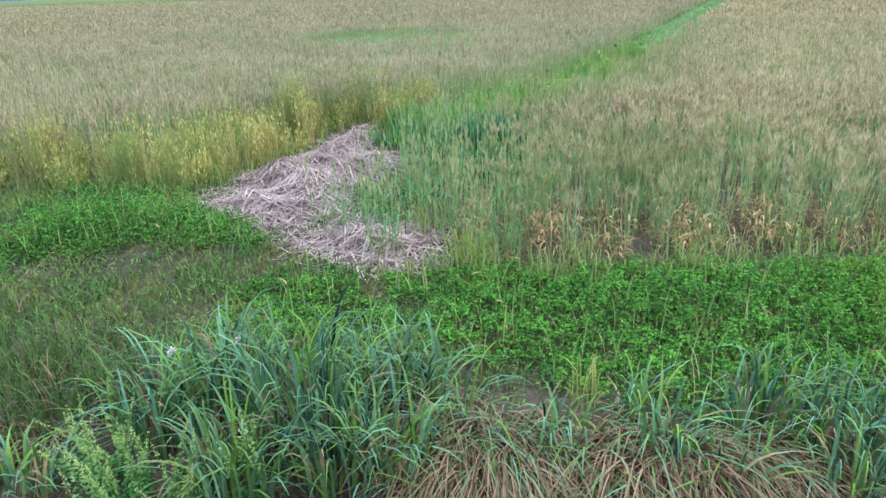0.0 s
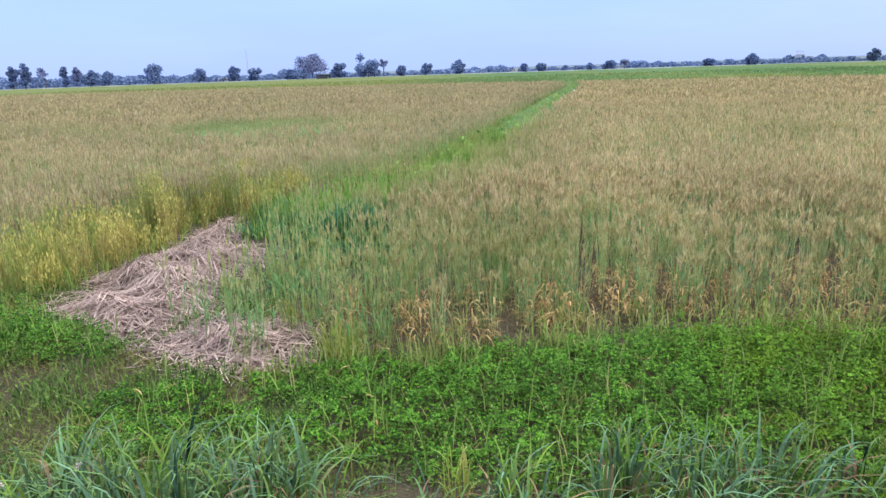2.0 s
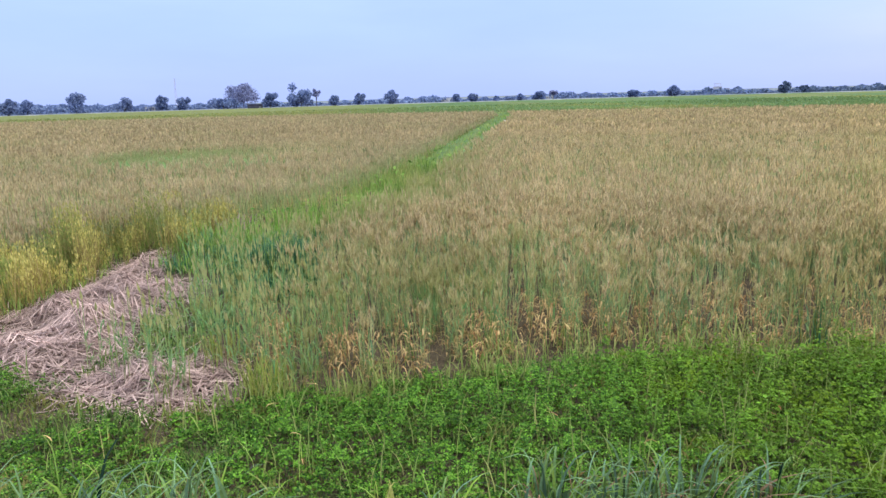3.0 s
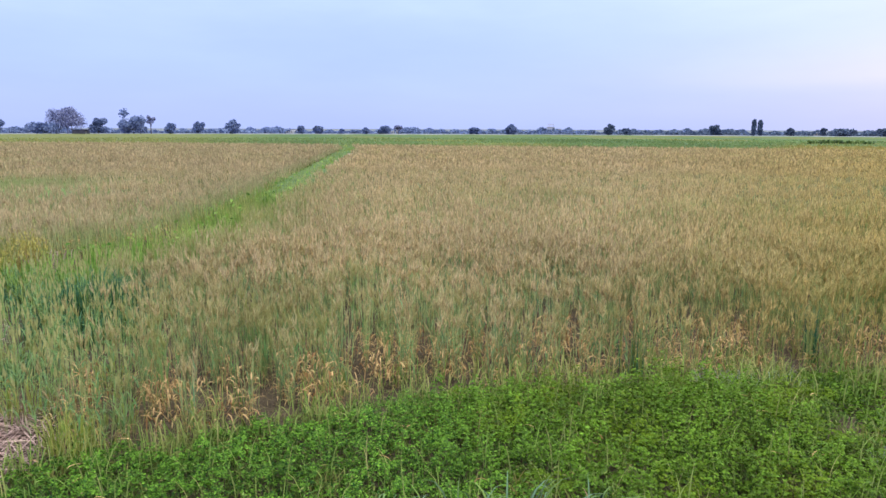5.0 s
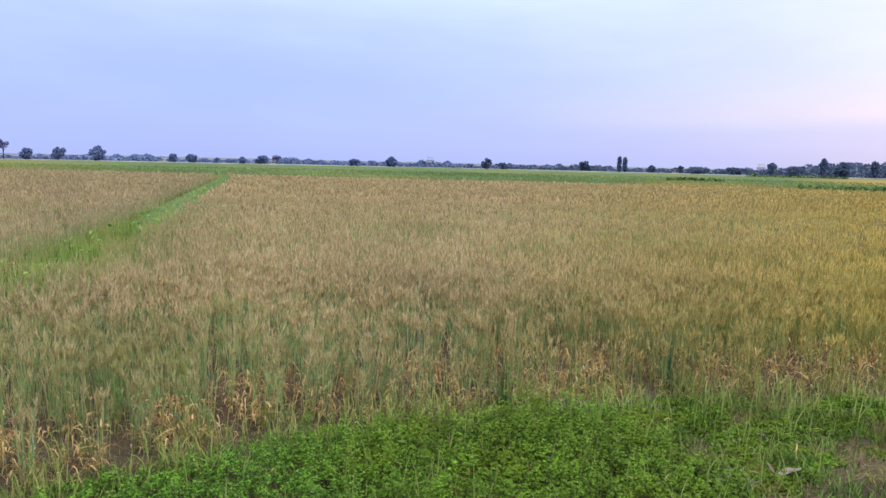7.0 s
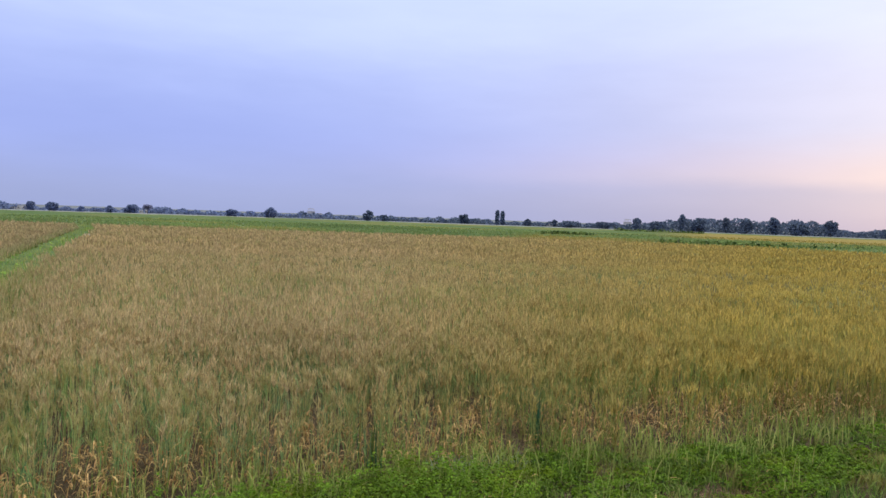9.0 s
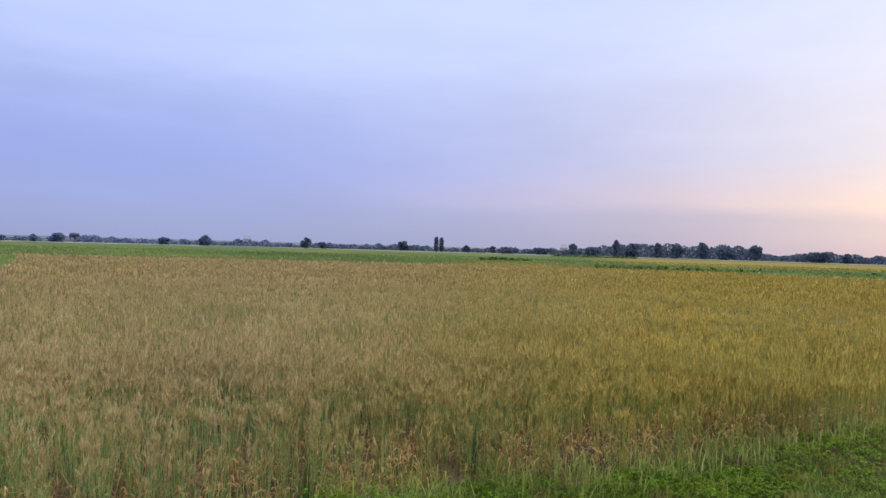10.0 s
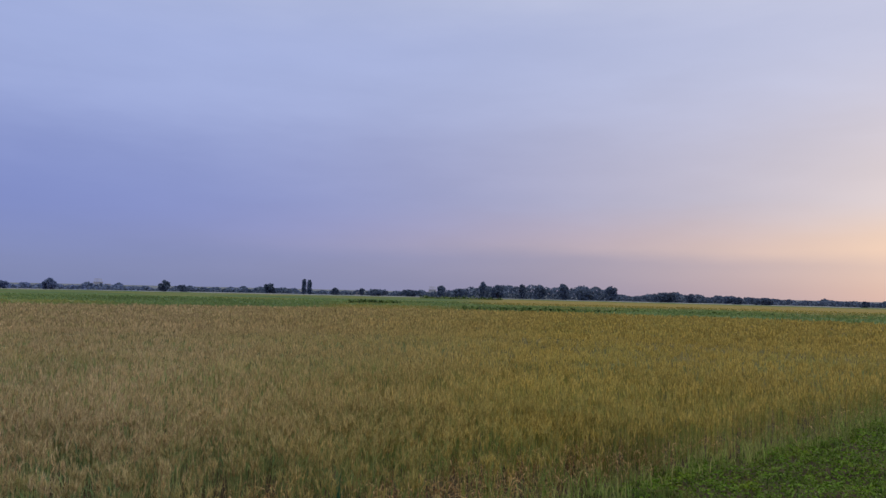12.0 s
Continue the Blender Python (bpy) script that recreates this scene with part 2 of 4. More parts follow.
class Heap:
    """Gathers many small faces for one mesh."""

    def __init__(self):
        self.v, self.f, self.m, self.g, self.n = [], {3: [], 4: []}, {3: [], 4: []}, [], 0

    def add(self, v, faces, mat, green):
        k = faces.shape[1]
        self.v.append(v.reshape(-1, 3))
        self.f[k].append(faces + self.n)
        self.m[k].append(np.full(len(faces), mat))
        self.g.append(np.broadcast_to(green, len(self.v[-1])).astype(np.float32))
        self.n += len(self.v[-1])

    def ribbons(self, base, lean, h, width, mat, green=0.0, segs=2, power=1.7, droop=0.0, belly=0.35, tip=0.12, side=None):
        """Blades that rise from base by h, bend over by lean (N, 2) and are widest at belly."""
        n = len(base)
        if n == 0:
            return
        s = np.linspace(0, 1, segs + 1)[None, :]
        h, width = np.broadcast_to(h, n)[:, None], np.broadcast_to(width, n)[:, None]
        cx = base[:, 0:1] + lean[:, 0:1] * s ** power
        cy = base[:, 1:2] + lean[:, 1:2] * s ** power
        cz = base[:, 2:3] + h * (s - droop * s ** 3)
        if side is None:
            ang = np.arctan2(lean[:, 1], lean[:, 0]) + np.pi / 2 + rng.normal(0, 0.5, n)
        else:
            ang = side
        prof = np.where(s < belly, 0.55 + 0.45 * s / belly, 1 - (1 - tip) * (np.maximum(s - belly, 0) / (1 - belly)) ** 1.3)
        wx, wy = np.cos(ang)[:, None] * width * prof / 2, np.sin(ang)[:, None] * width * prof / 2
        v = np.empty((n, segs + 1, 2, 3))
        v[:, :, 0] = np.stack([cx - wx, cy - wy, cz], -1)
        v[:, :, 1] = np.stack([cx + wx, cy + wy, cz], -1)
        k = np.arange(segs) * 2
        quad = np.stack([k, k + 1, k + 3, k + 2], -1)[None] + (np.arange(n) * (segs + 1) * 2)[:, None, None]
        g = np.repeat(np.broadcast_to(green, n), (segs + 1) * 2)
        self.add(v, quad.reshape(-1, 4), mat, g)

    def diamonds(self, low, high, half, mat, green=0.0, mid=0.45, ang=None):
        """Spindle-shaped faces from low to high."""
        n = len(low)
        if n == 0:
            return
        ang = rng.uniform(0, np.pi, n) if ang is None else ang
        half = np.broadcast_to(half, n)
        w = np.stack([np.cos(ang) * half, np.sin(ang) * half, np.zeros(n)], -1)
        c = low + (high - low) * mid
        v = np.stack([low, c + w, high, c - w], 1)
        quad = np.arange(4)[None] + (np.arange(n) * 4)[:, None]
        self.add(v, quad, mat, np.repeat(np.broadcast_to(green, n), 4))

    def spikes(self, base, tip, half, mat, green=0.0):
        """Thin bristles from base to tip."""
        n = len(base)
        if n == 0:
            return
        ang = rng.uniform(0, np.pi, n)
        w = np.stack([np.cos(ang), np.sin(ang), np.zeros(n)], -1) * np.broadcast_to(half, n)[:, None]
        v = np.stack([base - w, base + w, tip], 1)
        self.add(v, np.arange(3)[None] + (np.arange(n) * 3)[:, None], mat, np.repeat(np.broadcast_to(green, n), 3))

    def leaves(self, c, size, mat, green=0.0, flatness=1.0, long=1.0):
        """Single leaf faces of random facing at c."""
        n = len(c)
        if n == 0:
            return
        nor = rng.normal(0, 1, (n, 3))
        nor[:, 2] = np.abs(nor[:, 2]) + flatness
        nor /= np.linalg.norm(nor, axis=1)[:, None]
        u = np.cross(nor, rng.normal(0, 1, (n, 3)))
        u /= np.linalg.norm(u, axis=1)[:, None]
        w = np.cross(nor, u)
        size = np.broadcast_to(size, n)[:, None]
        v = np.stack([c - u * size * long / 2, c + w * size * 0.42 + u * size * 0.08, c + u * size * long / 2, c - w * size * 0.42 + u * size * 0.08], 1)
        quad = np.arange(4)[None] + (np.arange(n) * 4)[:, None]
        self.add(v, quad, mat, np.repeat(np.broadcast_to(green, n), 4))

    def sheet(self, x, y, z, keep, mat, green):
        """A grid of points (R, C) as one surface; keep tells which cells stand."""
        r, c = x.shape
        idx = np.arange(r * c).reshape(r, c)
        q = np.stack([idx[:-1, :-1], idx[1:, :-1], idx[1:, 1:], idx[:-1, 1:]], -1)[keep]
        self.add(np.stack([x, y, z], -1), q.reshape(-1, 4), mat, np.asarray(green).reshape(-1))

    def mesh(self, name, mats):
        v = np.concatenate(self.v)
        loops, starts, mat, at = [], [], [], 0
        for k in (3, 4):
            if self.f[k]:
                f = np.concatenate(self.f[k])
                loops.append(f.reshape(-1))
                starts.append(at + np.arange(len(f)) * k)
                mat.append(np.concatenate(self.m[k]))
                at += f.size
        loops, starts, mat = np.concatenate(loops), np.concatenate(starts), np.concatenate(mat)
        me = bpy.data.meshes.new(name)
        me.vertices.add(len(v))
        me.vertices.foreach_set("co", v.astype(np.float32).reshape(-1))
        me.loops.add(len(loops))
        me.loops.foreach_set("vertex_index", loops.astype(np.int32))
        me.polygons.add(len(starts))
        me.polygons.foreach_set("loop_start", starts.astype(np.int32))
        me.polygons.foreach_set("material_index", mat.astype(np.int32))
        attr = me.attributes.new("green", "FLOAT", "POINT")
        attr.data.foreach_set("value", np.concatenate(self.g))
        for m in mats:
            me.materials.append(m)
        me.update(calc_edges=True)
        me.validate()
        return me

    def put(self, name, mats, parent=None):
        ob = new(name, self.mesh(name, mats))
        ob.parent = parent
        return ob


def part(name, bm, mat, parent=None, label=""):
    """Links a bmesh as one mesh object under a thing."""
    me = bpy.data.meshes.new(name)
    bm.to_mesh(me)
    bm.free()
    me.materials.append(mat)
    ob = new(name, me)
    ob.parent = parent
    return tagged(ob, label)


def p3(x, y, z):
    return np.stack([x, y, np.broadcast_to(z, np.shape(x))], -1).astype(float)


# ---- plan ----
# verge edge of the wheat, from the straw heaps along the track, going towards +x
EDGE = [(-0.3, 6.1), (1.0, 5.8), (3.0, 6.0), (4.2, 5.9), (5.4, 5.55), (7.0, 5.25), (8.7, 4.5), (10.2, 3.7), (11.2, 3.5), (13.9, 2.8), (17.3, 1.6), (22.7, 0.2), (40, -4)]
STRIP_R = [(-0.7, 7.0), (-0.9, 9.0), (-0.8, 10.8), (0.4, 12.4), (2.6, 14.8), (7.1, 28.5), (23.0, 77.5), (26.3, 92)]
STRIP_L = [(-2.1, 13.7), (-0.8, 14.6), (1.1, 16.8), (4.4, 25.0), (21.6, 78.5), (24.8, 93)]
FAR_R = [(39, 80), (54, 70), (72, 58), (84, 40), (88, 18), (86, -2), (84, -12)]
FAR_L = [(2, 111), (-52, 130), (-110, 140)]
WEED_LINE = [(-9.5, 8.6), (-6.6, 8.7), (-5.5, 8.9), (-4.5, 9.3), (-4.0, 10.0), (-3.55, 11.2), (-3.1, 12.6), (-2.5, 14.0), (-1.7, 15.2)]
FIELD_R = EDGE + FAR_R[::-1] + STRIP_R[::-1]
FIELD_L = STRIP_L + FAR_L + [(-90, 60), (-30, 14), (-10.5, 9.2), (-6.8, 9.5), (-5.4, 10.2), (-4.3, 11.8), (-3.4, 13.4)]
STRIP = STRIP_R + STRIP_L[::-1]
STRAW = [(-3.45, 7.75), (-2.75, 7.05), (-2.15, 6.6), (-1.85, 6.75), (-1.76, 7.1), (-1.5, 7.75), (-1.55, 8.5), (-1.55, 9.2), (-1.28, 10.0), (-1.2, 10.6), (-1.75, 10.7), (-1.98, 11.0), (-1.95, 12.4), (-2.3, 13.6), (-2.55, 12.6), (-2.8, 11.3), (-3.05, 10.0), (-3.45, 9.5), (-3.25, 8.7)]
STRAW_SMALL = [(-1.95, 6.45), (-1.55, 6.1), (-1.3, 5.88), (-0.9, 5.72), (-0.6, 5.55), (-0.2, 6.05), (-0.3, 6.7), (-0.8, 6.95), (-1.25, 7.2), (-1.55, 7.1), (-1.7, 6.8)]


def ground_z(x, y):
    """The field lies at 0; behind the camera's feet the bank of the track rises."""
    bank = 1.1 * smooth(1.9, -0.6, y + 0.32 * np.maximum(x - 6, 0))
    rough = 0.03 * wave(x, y, 0.8, 3) * smooth(60, 10, np.hypot(x, y))
    mound = 0.16 * np.exp(-(((x + 3.7) / 1.2) ** 2 + ((y - 6.5) / 0.8) ** 2))
    return bank + rough + mound


def fan(n, r0, r1, density, a0=-44.0, a1=97.0):
    """Random places round the eye between two distances, density a function of the distance."""
    rr = np.linspace(r0, r1, 400)
    w = rr * density(rr)
    cum = np.concatenate([[0], np.cumsum((w[1:] + w[:-1]) / 2 * np.diff(rr))])
    count = int(cum[-1] * radians(a1 - a0)) if n is None else n
    r = np.interp(rng.uniform(0, cum[-1], count), cum, rr)
    a = np.radians(rng.uniform(a0, a1, count))
    return 0.8 + r * np.sin(a), -0.75 + r * np.cos(a), r


# ---- ground ----
heap = Heap()
rad = np.concatenate([np.arange(0.0, 16, 0.2), np.geomspace(16, 3200, 90)])
ang = np.linspace(0, 2 * np.pi, 361)
R, A = np.meshgrid(rad, ang, indexing="ij")
X, Y = R * np.sin(A), R * np.cos(A)
heap.sheet(X, Y, ground_z(X, Y), np.ones((len(rad) - 1, len(ang) - 1), bool), 0, np.zeros(X.size))
tagged(heap.put("ground", [M_SOIL]), "brown soil of the farm plain with sparse dry litter", "ground", kind="structure")


# ---- wheat ----
def greenness(x, y):
    g = 0.8 * smooth(1.7, 0.1, away(x, y, STRIP_R)) * smooth(40, 12, np.hypot(x, y))
    g = np.maximum(g, 0.5 * smooth(3.0, 0.6, away(x, y, STRIP_R)) * smooth(18, 12, y))
    g = np.maximum(g, 0.5 * smooth(1.2, 0.1, away(x, y, STRIP_L)))
    g = np.maximum(g, 0.95 * smooth(4.6, 1.4, np.hypot((x + 4.3) / 3.6, (y - 30.0) / 3.2) * 3))
    g = np.maximum(g, 0.22 * smooth(0.1, 0.9, wave(x, y, 5.0, 11)))
    g = np.maximum(g, (0.25 + 0.4 * smooth(6.0, 1.0, x)) * smooth(11.5, 6.5, y) * (x > -1) * (x < 12))
    return np.clip(g + 0.12 * wave(x, y, 0.6, 12), 0, 1)


def wheat_top(x, y):
    return 0.73 + 0.045 * wave(x, y, 2.2, 21) + 0.05 * wave(x, y, 0.28, 22)


def stand(x, y, per, spread):
    """Split each clump into its stems: the clump's number, the places and the way from its middle."""
    k = rng.poisson(per, len(x)) + 2
    i = np.repeat(np.arange(len(x)), k)
    a, q = rng.uniform(0, 6.283, len(i)), np.abs(rng.normal(0, spread, len(i)))
    out = np.stack([np.cos(a) * q, np.sin(a) * q], -1)
    return i, x[i] + out[:, 0], y[i] + out[:, 1], out


def fling(n, low, high):
    """Random ways in the plan, between two lengths."""
    b = rng.uniform(0, 6.283, n)
    return np.stack([np.cos(b), np.sin(b)], -1) * rng.uniform(low, high, (n, 1))


def wheat(name, poly, ear, label):
    heap = Heap()
    # near plants: clumps of stems, each with an ear, its awns and leaves
    x, y, r = fan(None, 4.6, 15.5, lambda q: (25 + 1.2 * (q - 5)) * (1 - smooth(11.5, 15.5, q)))
    edge = away(x, y, poly, True)
    keep = inside(x, y, poly) & (rng.uniform(0, 1, len(x)) < 0.52 + 0.48 * smooth(0.2, 1.8, edge + 0.5 * wave(x, y, 0.5, 31)))
    keep &= wave(x, y, 0.3, 32) + rng.normal(0, 0.25, len(x)) > -0.55 + 0.3 * smooth(1.8, 0.3, edge)
    thin = smooth(1.3, 0.9, edge) * smooth(0.15, 0.5, wave(x, y, 0.55, 82)) * (x > 0) * (x < 14)
    keep &= rng.uniform(0, 1, len(x)) > 0.35 * thin
    side = away(x, y, STRIP_R)
    keep &= rng.uniform(0, 1, len(x)) < 0.12 + 0.88 * smooth(0.0, 1.7, side + 0.5 * wave(x, y, 0.6, 35))
    keep &= rng.uniform(0, 1, len(x)) > 0.8 * smooth(1.15, 0.6, np.hypot((x - 0.05) / 0.95, (y - 9.8) / 1.8))
    keep &= (np.hypot(x - 7.97, y - 5.22) > 0.22) & (np.hypot(x - 5.75, y - 5.68) > 0.16)
    x, y, edge = x[keep], y[keep], edge[keep]
    clump_g = greenness(x, y) + rng.normal(0, 0.16, len(x))
    clump_h = wheat_top(x, y) + rng.normal(0, 0.06, len(x))
    i, x, y, out = stand(x, y, 4.2, 0.034)
    edge, r, n = edge[i], np.hypot(x - 0.8, y + 0.75), len(i)
    g = np.clip(clump_g[i] + rng.normal(0, 0.08, n), 0, 1)
    h = (clump_h[i] + rng.normal(0, 0.055, n)) * (0.84 + 0.16 * smooth(0, 1.2, edge))
    base = p3(x, y, ground_z(x, y))
    lean = out * rng.uniform(0.6, 2.6, (n, 1)) + rng.normal(0, 0.025, (n, 2))
    heap.ribbons(base, lean, h - 0.09, 0.0095, 1, g, 1, 1.0, belly=0.5, tip=0.7, side=rng.uniform(0, 3.14, n))
    foot = base + np.concatenate([lean, (h - 0.09)[:, None]], 1)
    nod = lean * rng.uniform(0.05, 0.35, (n, 1)) + rng.normal(0, 0.012, (n, 2))
    crown = foot + np.concatenate([nod, rng.uniform(0.075, 0.11, (n, 1))], 1)
    a = rng.uniform(0, 3.14, n)
    heap.diamonds(foot, crown, 0.0055 + 0.0006 * r, 0, g, 0.4, a)
    heap.diamonds(foot, crown, 0.0055 + 0.0006 * r, 0, g, 0.4, a + 1.57)
    for k in range(7):
        start = foot + (crown - foot) * rng.uniform(0.1, 0.95, (n, 1))
        heap.spikes(start, start + np.concatenate([nod * 0.8 + rng.normal(0, 0.026, (n, 2)), rng.uniform(0.06, 0.12, (n, 1))], 1), 0.0022 + 0.00045 * r, 0, g)
    front = smooth(2.4, 0.5, edge)
    for lo, hi, mat, share in ((0.02, 0.25, 3, 0.8 * front + 0.1), (0.08, 0.40, 3, 0.6 * front + 0.05), (0.12, 0.40, 2, 0.75), (0.30, 0.58, 2, 0.75)):
        pick = rng.uniform(0, 1, n) < share
        m = pick.sum()
        z = rng.uniform(lo, hi, m) * h[pick] / 0.74
        at = base[pick] + np.concatenate([lean[pick] * (z / h[pick])[:, None], z[:, None]], 1)
        if mat == 3:
            heap.ribbons(at, fling(m, 0.05, 0.17), rng.uniform(0.03, 0.14, m), rng.uniform(0.010, 0.020, m), 3, g[pick] * 0.5, 3, 1.2, droop=rng.uniform(0.8, 2.2, (m, 1)))
        else:
            heap.ribbons(at, fling(m, 0.04, 0.15), rng.uniform(0.10, 0.27, m), rng.uniform(0.009, 0.018, m), 2, g[pick], 2, 1.8, droop=rng.uniform(0.0, 0.5, (m, 1)))
    # further plants, simpler
    x, y, r = fan(None, 10.5, 40.0, lambda q: 33 * (15 / np.maximum(q, 15)) ** 1.35 * smooth(10.5, 15.0, q))
    keep = inside(x, y, poly) & (wave(x, y, 0.3, 36) + rng.normal(0, 0.2, len(x)) > -0.5)
    x, y = x[keep], y[keep]
    clump_g, clump_h = greenness(x, y) + rng.normal(0, 0.16, len(x)), wheat_top(x, y) + rng.normal(0, 0.055, len(x))
    i, x, y, out = stand(x, y, 2.2, 0.045)
    n, r = len(i), np.hypot(x - 0.8, y + 0.75)
    edge = away(x, y, poly, True)
    g = np.clip(clump_g[i] + rng.normal(0, 0.1, n), 0, 1)
    h = clump_h[i] + rng.normal(0, 0.05, n)
    lean = out * rng.uniform(0.5, 2.2, (n, 1))
    base = p3(x, y, 0.0)
    wide = 0.7 + 0.4 * r / 15
    pick = (r < 24) | (edge < 2.0)
    heap.ribbons(base[pick], lean[pick], h[pick] - 0.08, 0.012 * wide[pick], 1, g[pick], 1, 1.0, belly=0.5, tip=0.7, side=rng.uniform(0, 3.14, pick.sum()))
    foot = base + np.concatenate([lean, (h - 0.12)[:, None]], 1)
    crown = foot + np.concatenate([lean * 0.2 + rng.normal(0, 0.015, (n, 2)), rng.uniform(0.11, 0.17, (n, 1))], 1)
    heap.diamonds(foot, crown, 0.0125 * wide, 0, g, 0.45)
    for k in range(3):
        start = foot + (crown - foot) * rng.uniform(0.2, 0.8, (n, 1))
        heap.spikes(start, start + np.concatenate([rng.normal(0, 0.035, (n, 2)), rng.uniform(0.09, 0.16, (n, 1))], 1), 0.0075 * wide, 0, g)
    pick = rng.uniform(0, 1, n) < 0.55
    m = pick.sum()
    heap.ribbons(base[pick] + p3(np.zeros(m), np.zeros(m), rng.uniform(0.2, 0.5, m)), fling(m, 0.06, 0.15), rng.uniform(0.1, 0.24, m), 0.018 * wide[pick], 2, g[pick], 1, 1.2, belly=0.4)
    pick = (rng.uniform(0, 1, n) < 0.75) & (edge < 2.2)
    m = pick.sum()
    heap.ribbons(base[pick] + p3(np.zeros(m), np.zeros(m), rng.uniform(0.02, 0.35, m)), fling(m, 0.06, 0.18), rng.uniform(0.03, 0.14, m), 0.018 * wide[pick], 3, g[pick] * 0.6, 2, 1.3, droop=1.3)
    # far plants: small tufts of ears
    x, y, r = fan(None, 39.0, 150.0, lambda q: 24 * (38 / q) ** 1.7)
    keep = inside(x, y, poly)
    x, y, r = x[keep], y[keep], r[keep]
    n = len(x)
    g = np.clip(greenness(x, y) + rng.normal(0, 0.15, n), 0, 1)
    h = wheat_top(x, y) + rng.normal(0, 0.05, n)
    base = p3(x, y, h - 0.24)
    tall = np.concatenate([rng.normal(0, 0.06, (n, 2)), rng.uniform(0.22, 0.34, (n, 1))], 1)
    for k in range(2):
        heap.diamonds(base, base + tall, rng.uniform(0.025, 0.05, n) * (0.5 + r / 60), 0, g, 0.6)
    # the closed mass of the crop under the ears, coloured dark for the shade there
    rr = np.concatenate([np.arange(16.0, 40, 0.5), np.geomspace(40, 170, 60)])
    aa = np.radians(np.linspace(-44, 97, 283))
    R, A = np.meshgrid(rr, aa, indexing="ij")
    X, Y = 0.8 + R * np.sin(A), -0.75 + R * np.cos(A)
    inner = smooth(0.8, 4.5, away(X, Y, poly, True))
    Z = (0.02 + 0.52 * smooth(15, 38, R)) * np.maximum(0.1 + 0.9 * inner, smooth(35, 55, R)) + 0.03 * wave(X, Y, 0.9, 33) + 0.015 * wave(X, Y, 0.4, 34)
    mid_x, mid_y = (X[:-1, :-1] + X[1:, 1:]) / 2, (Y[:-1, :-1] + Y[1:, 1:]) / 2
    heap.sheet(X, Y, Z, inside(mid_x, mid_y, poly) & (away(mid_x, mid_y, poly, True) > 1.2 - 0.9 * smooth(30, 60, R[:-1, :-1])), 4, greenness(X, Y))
    tagged(heap.put(name, [ear, M_STEM, M_LEAF, M_DRY, M_SHADECANOPY]), label, "wheat", kind="stuff")


wheat("wheat_field", FIELD_R, M_HEAD, "ripening tan wheat with bearded ears and dry lower leaves")
wheat("wheat_field", FIELD_L, M_PALEHEAD, "pale ripening wheat field beyond the green strip")

# ---- green strip between the fields ----
heap = Heap()
x, y, r = fan(None, 7.0, 100.0, lambda q: 380 * np.minimum(1, (12 / q)) ** 1.35)
ragged = away(x, y, STRIP, True) + 0.5 * wave(x, y, 0.5, 45)
bent = x + 0.45 * wave(x, y, 0.7, 46) * smooth(17, 12, y) + rng.normal(0, 0.55, len(x)) * smooth(12, 20, y)
keep = inside(bent, y, STRIP) & (rng.uniform(0, 1, len(x)) < 0.06 + 0.94 * np.maximum(smooth(0.0, 1.3, ragged), smooth(16, 22, y)) * (0.7 + 0.3 * smooth(9, 14, y)))
x, y, r = x[keep], y[keep], r[keep]
n = len(x)
b = rng.uniform(0, 6.283, n)
lean = np.stack([np.cos(b), np.sin(b)], -1) * rng.uniform(0.03, 0.2, (n, 1))
heap.ribbons(p3(x, y, ground_z(x, y)), lean, rng.uniform(0.3, 0.72, n) * (0.55 + 0.45 * smooth(10, 15, y)), 0.014 * (0.5 + r / 16), 0, np.clip(0.4 + 0.45 * wave(x, y, 1.5, 41) - 0.5 * smooth(17, 13, y), 0, 1), 2)
x, y, r = fan(50000, 15.0, 60.0, lambda q: 100 / q)
keep = inside(x, y, STRIP) & (wave(x, y, 0.8, 44) > -0.1)
x, y, r = x[keep], y[keep], r[keep]
heap.leaves(p3(x, y, rng.uniform(0.25, 0.6, len(x)) + 0.12 * wave(x, y, 0.5, 47)), rng.uniform(0.04, 0.09, len(x)) * (0.6 + r / 30), 0, 0.0, 0.7, 1.4)
rr, aa = np.geomspace(21, 110, 80), np.radians(np.linspace(-12, 24, 121))
R, A = np.meshgrid(rr, aa, indexing="ij")
X, Y = 0.8 + R * np.sin(A), -0.75 + R * np.cos(A)
Z = 0.50 * smooth(17, 34, R) + 0.05 * wave(X, Y, 0.7, 43)
heap.sheet(X, Y, Z, inside((X[:-1, :-1] + X[1:, 1:]) / 2, (Y[:-1, :-1] + Y[1:, 1:]) / 2, STRIP), 1, np.zeros(X.size))
tagged(heap.put("strip_grass", [M_PATHGRASS, M_CROPSHEET]), "bright green grass on the strip between two wheat fields", "grass", kind="stuff")

# ---- green crop beyond the wheat ----
heap = Heap()
FAR_FIELD = FAR_R[::-1] + [(26, 92.5), (24.8, 93)] + FAR_L + [(-240, 190), (-160, 262), (0, 300), (155, 258), (265, 142), (302, 12), (298, -40), (84, -40)]


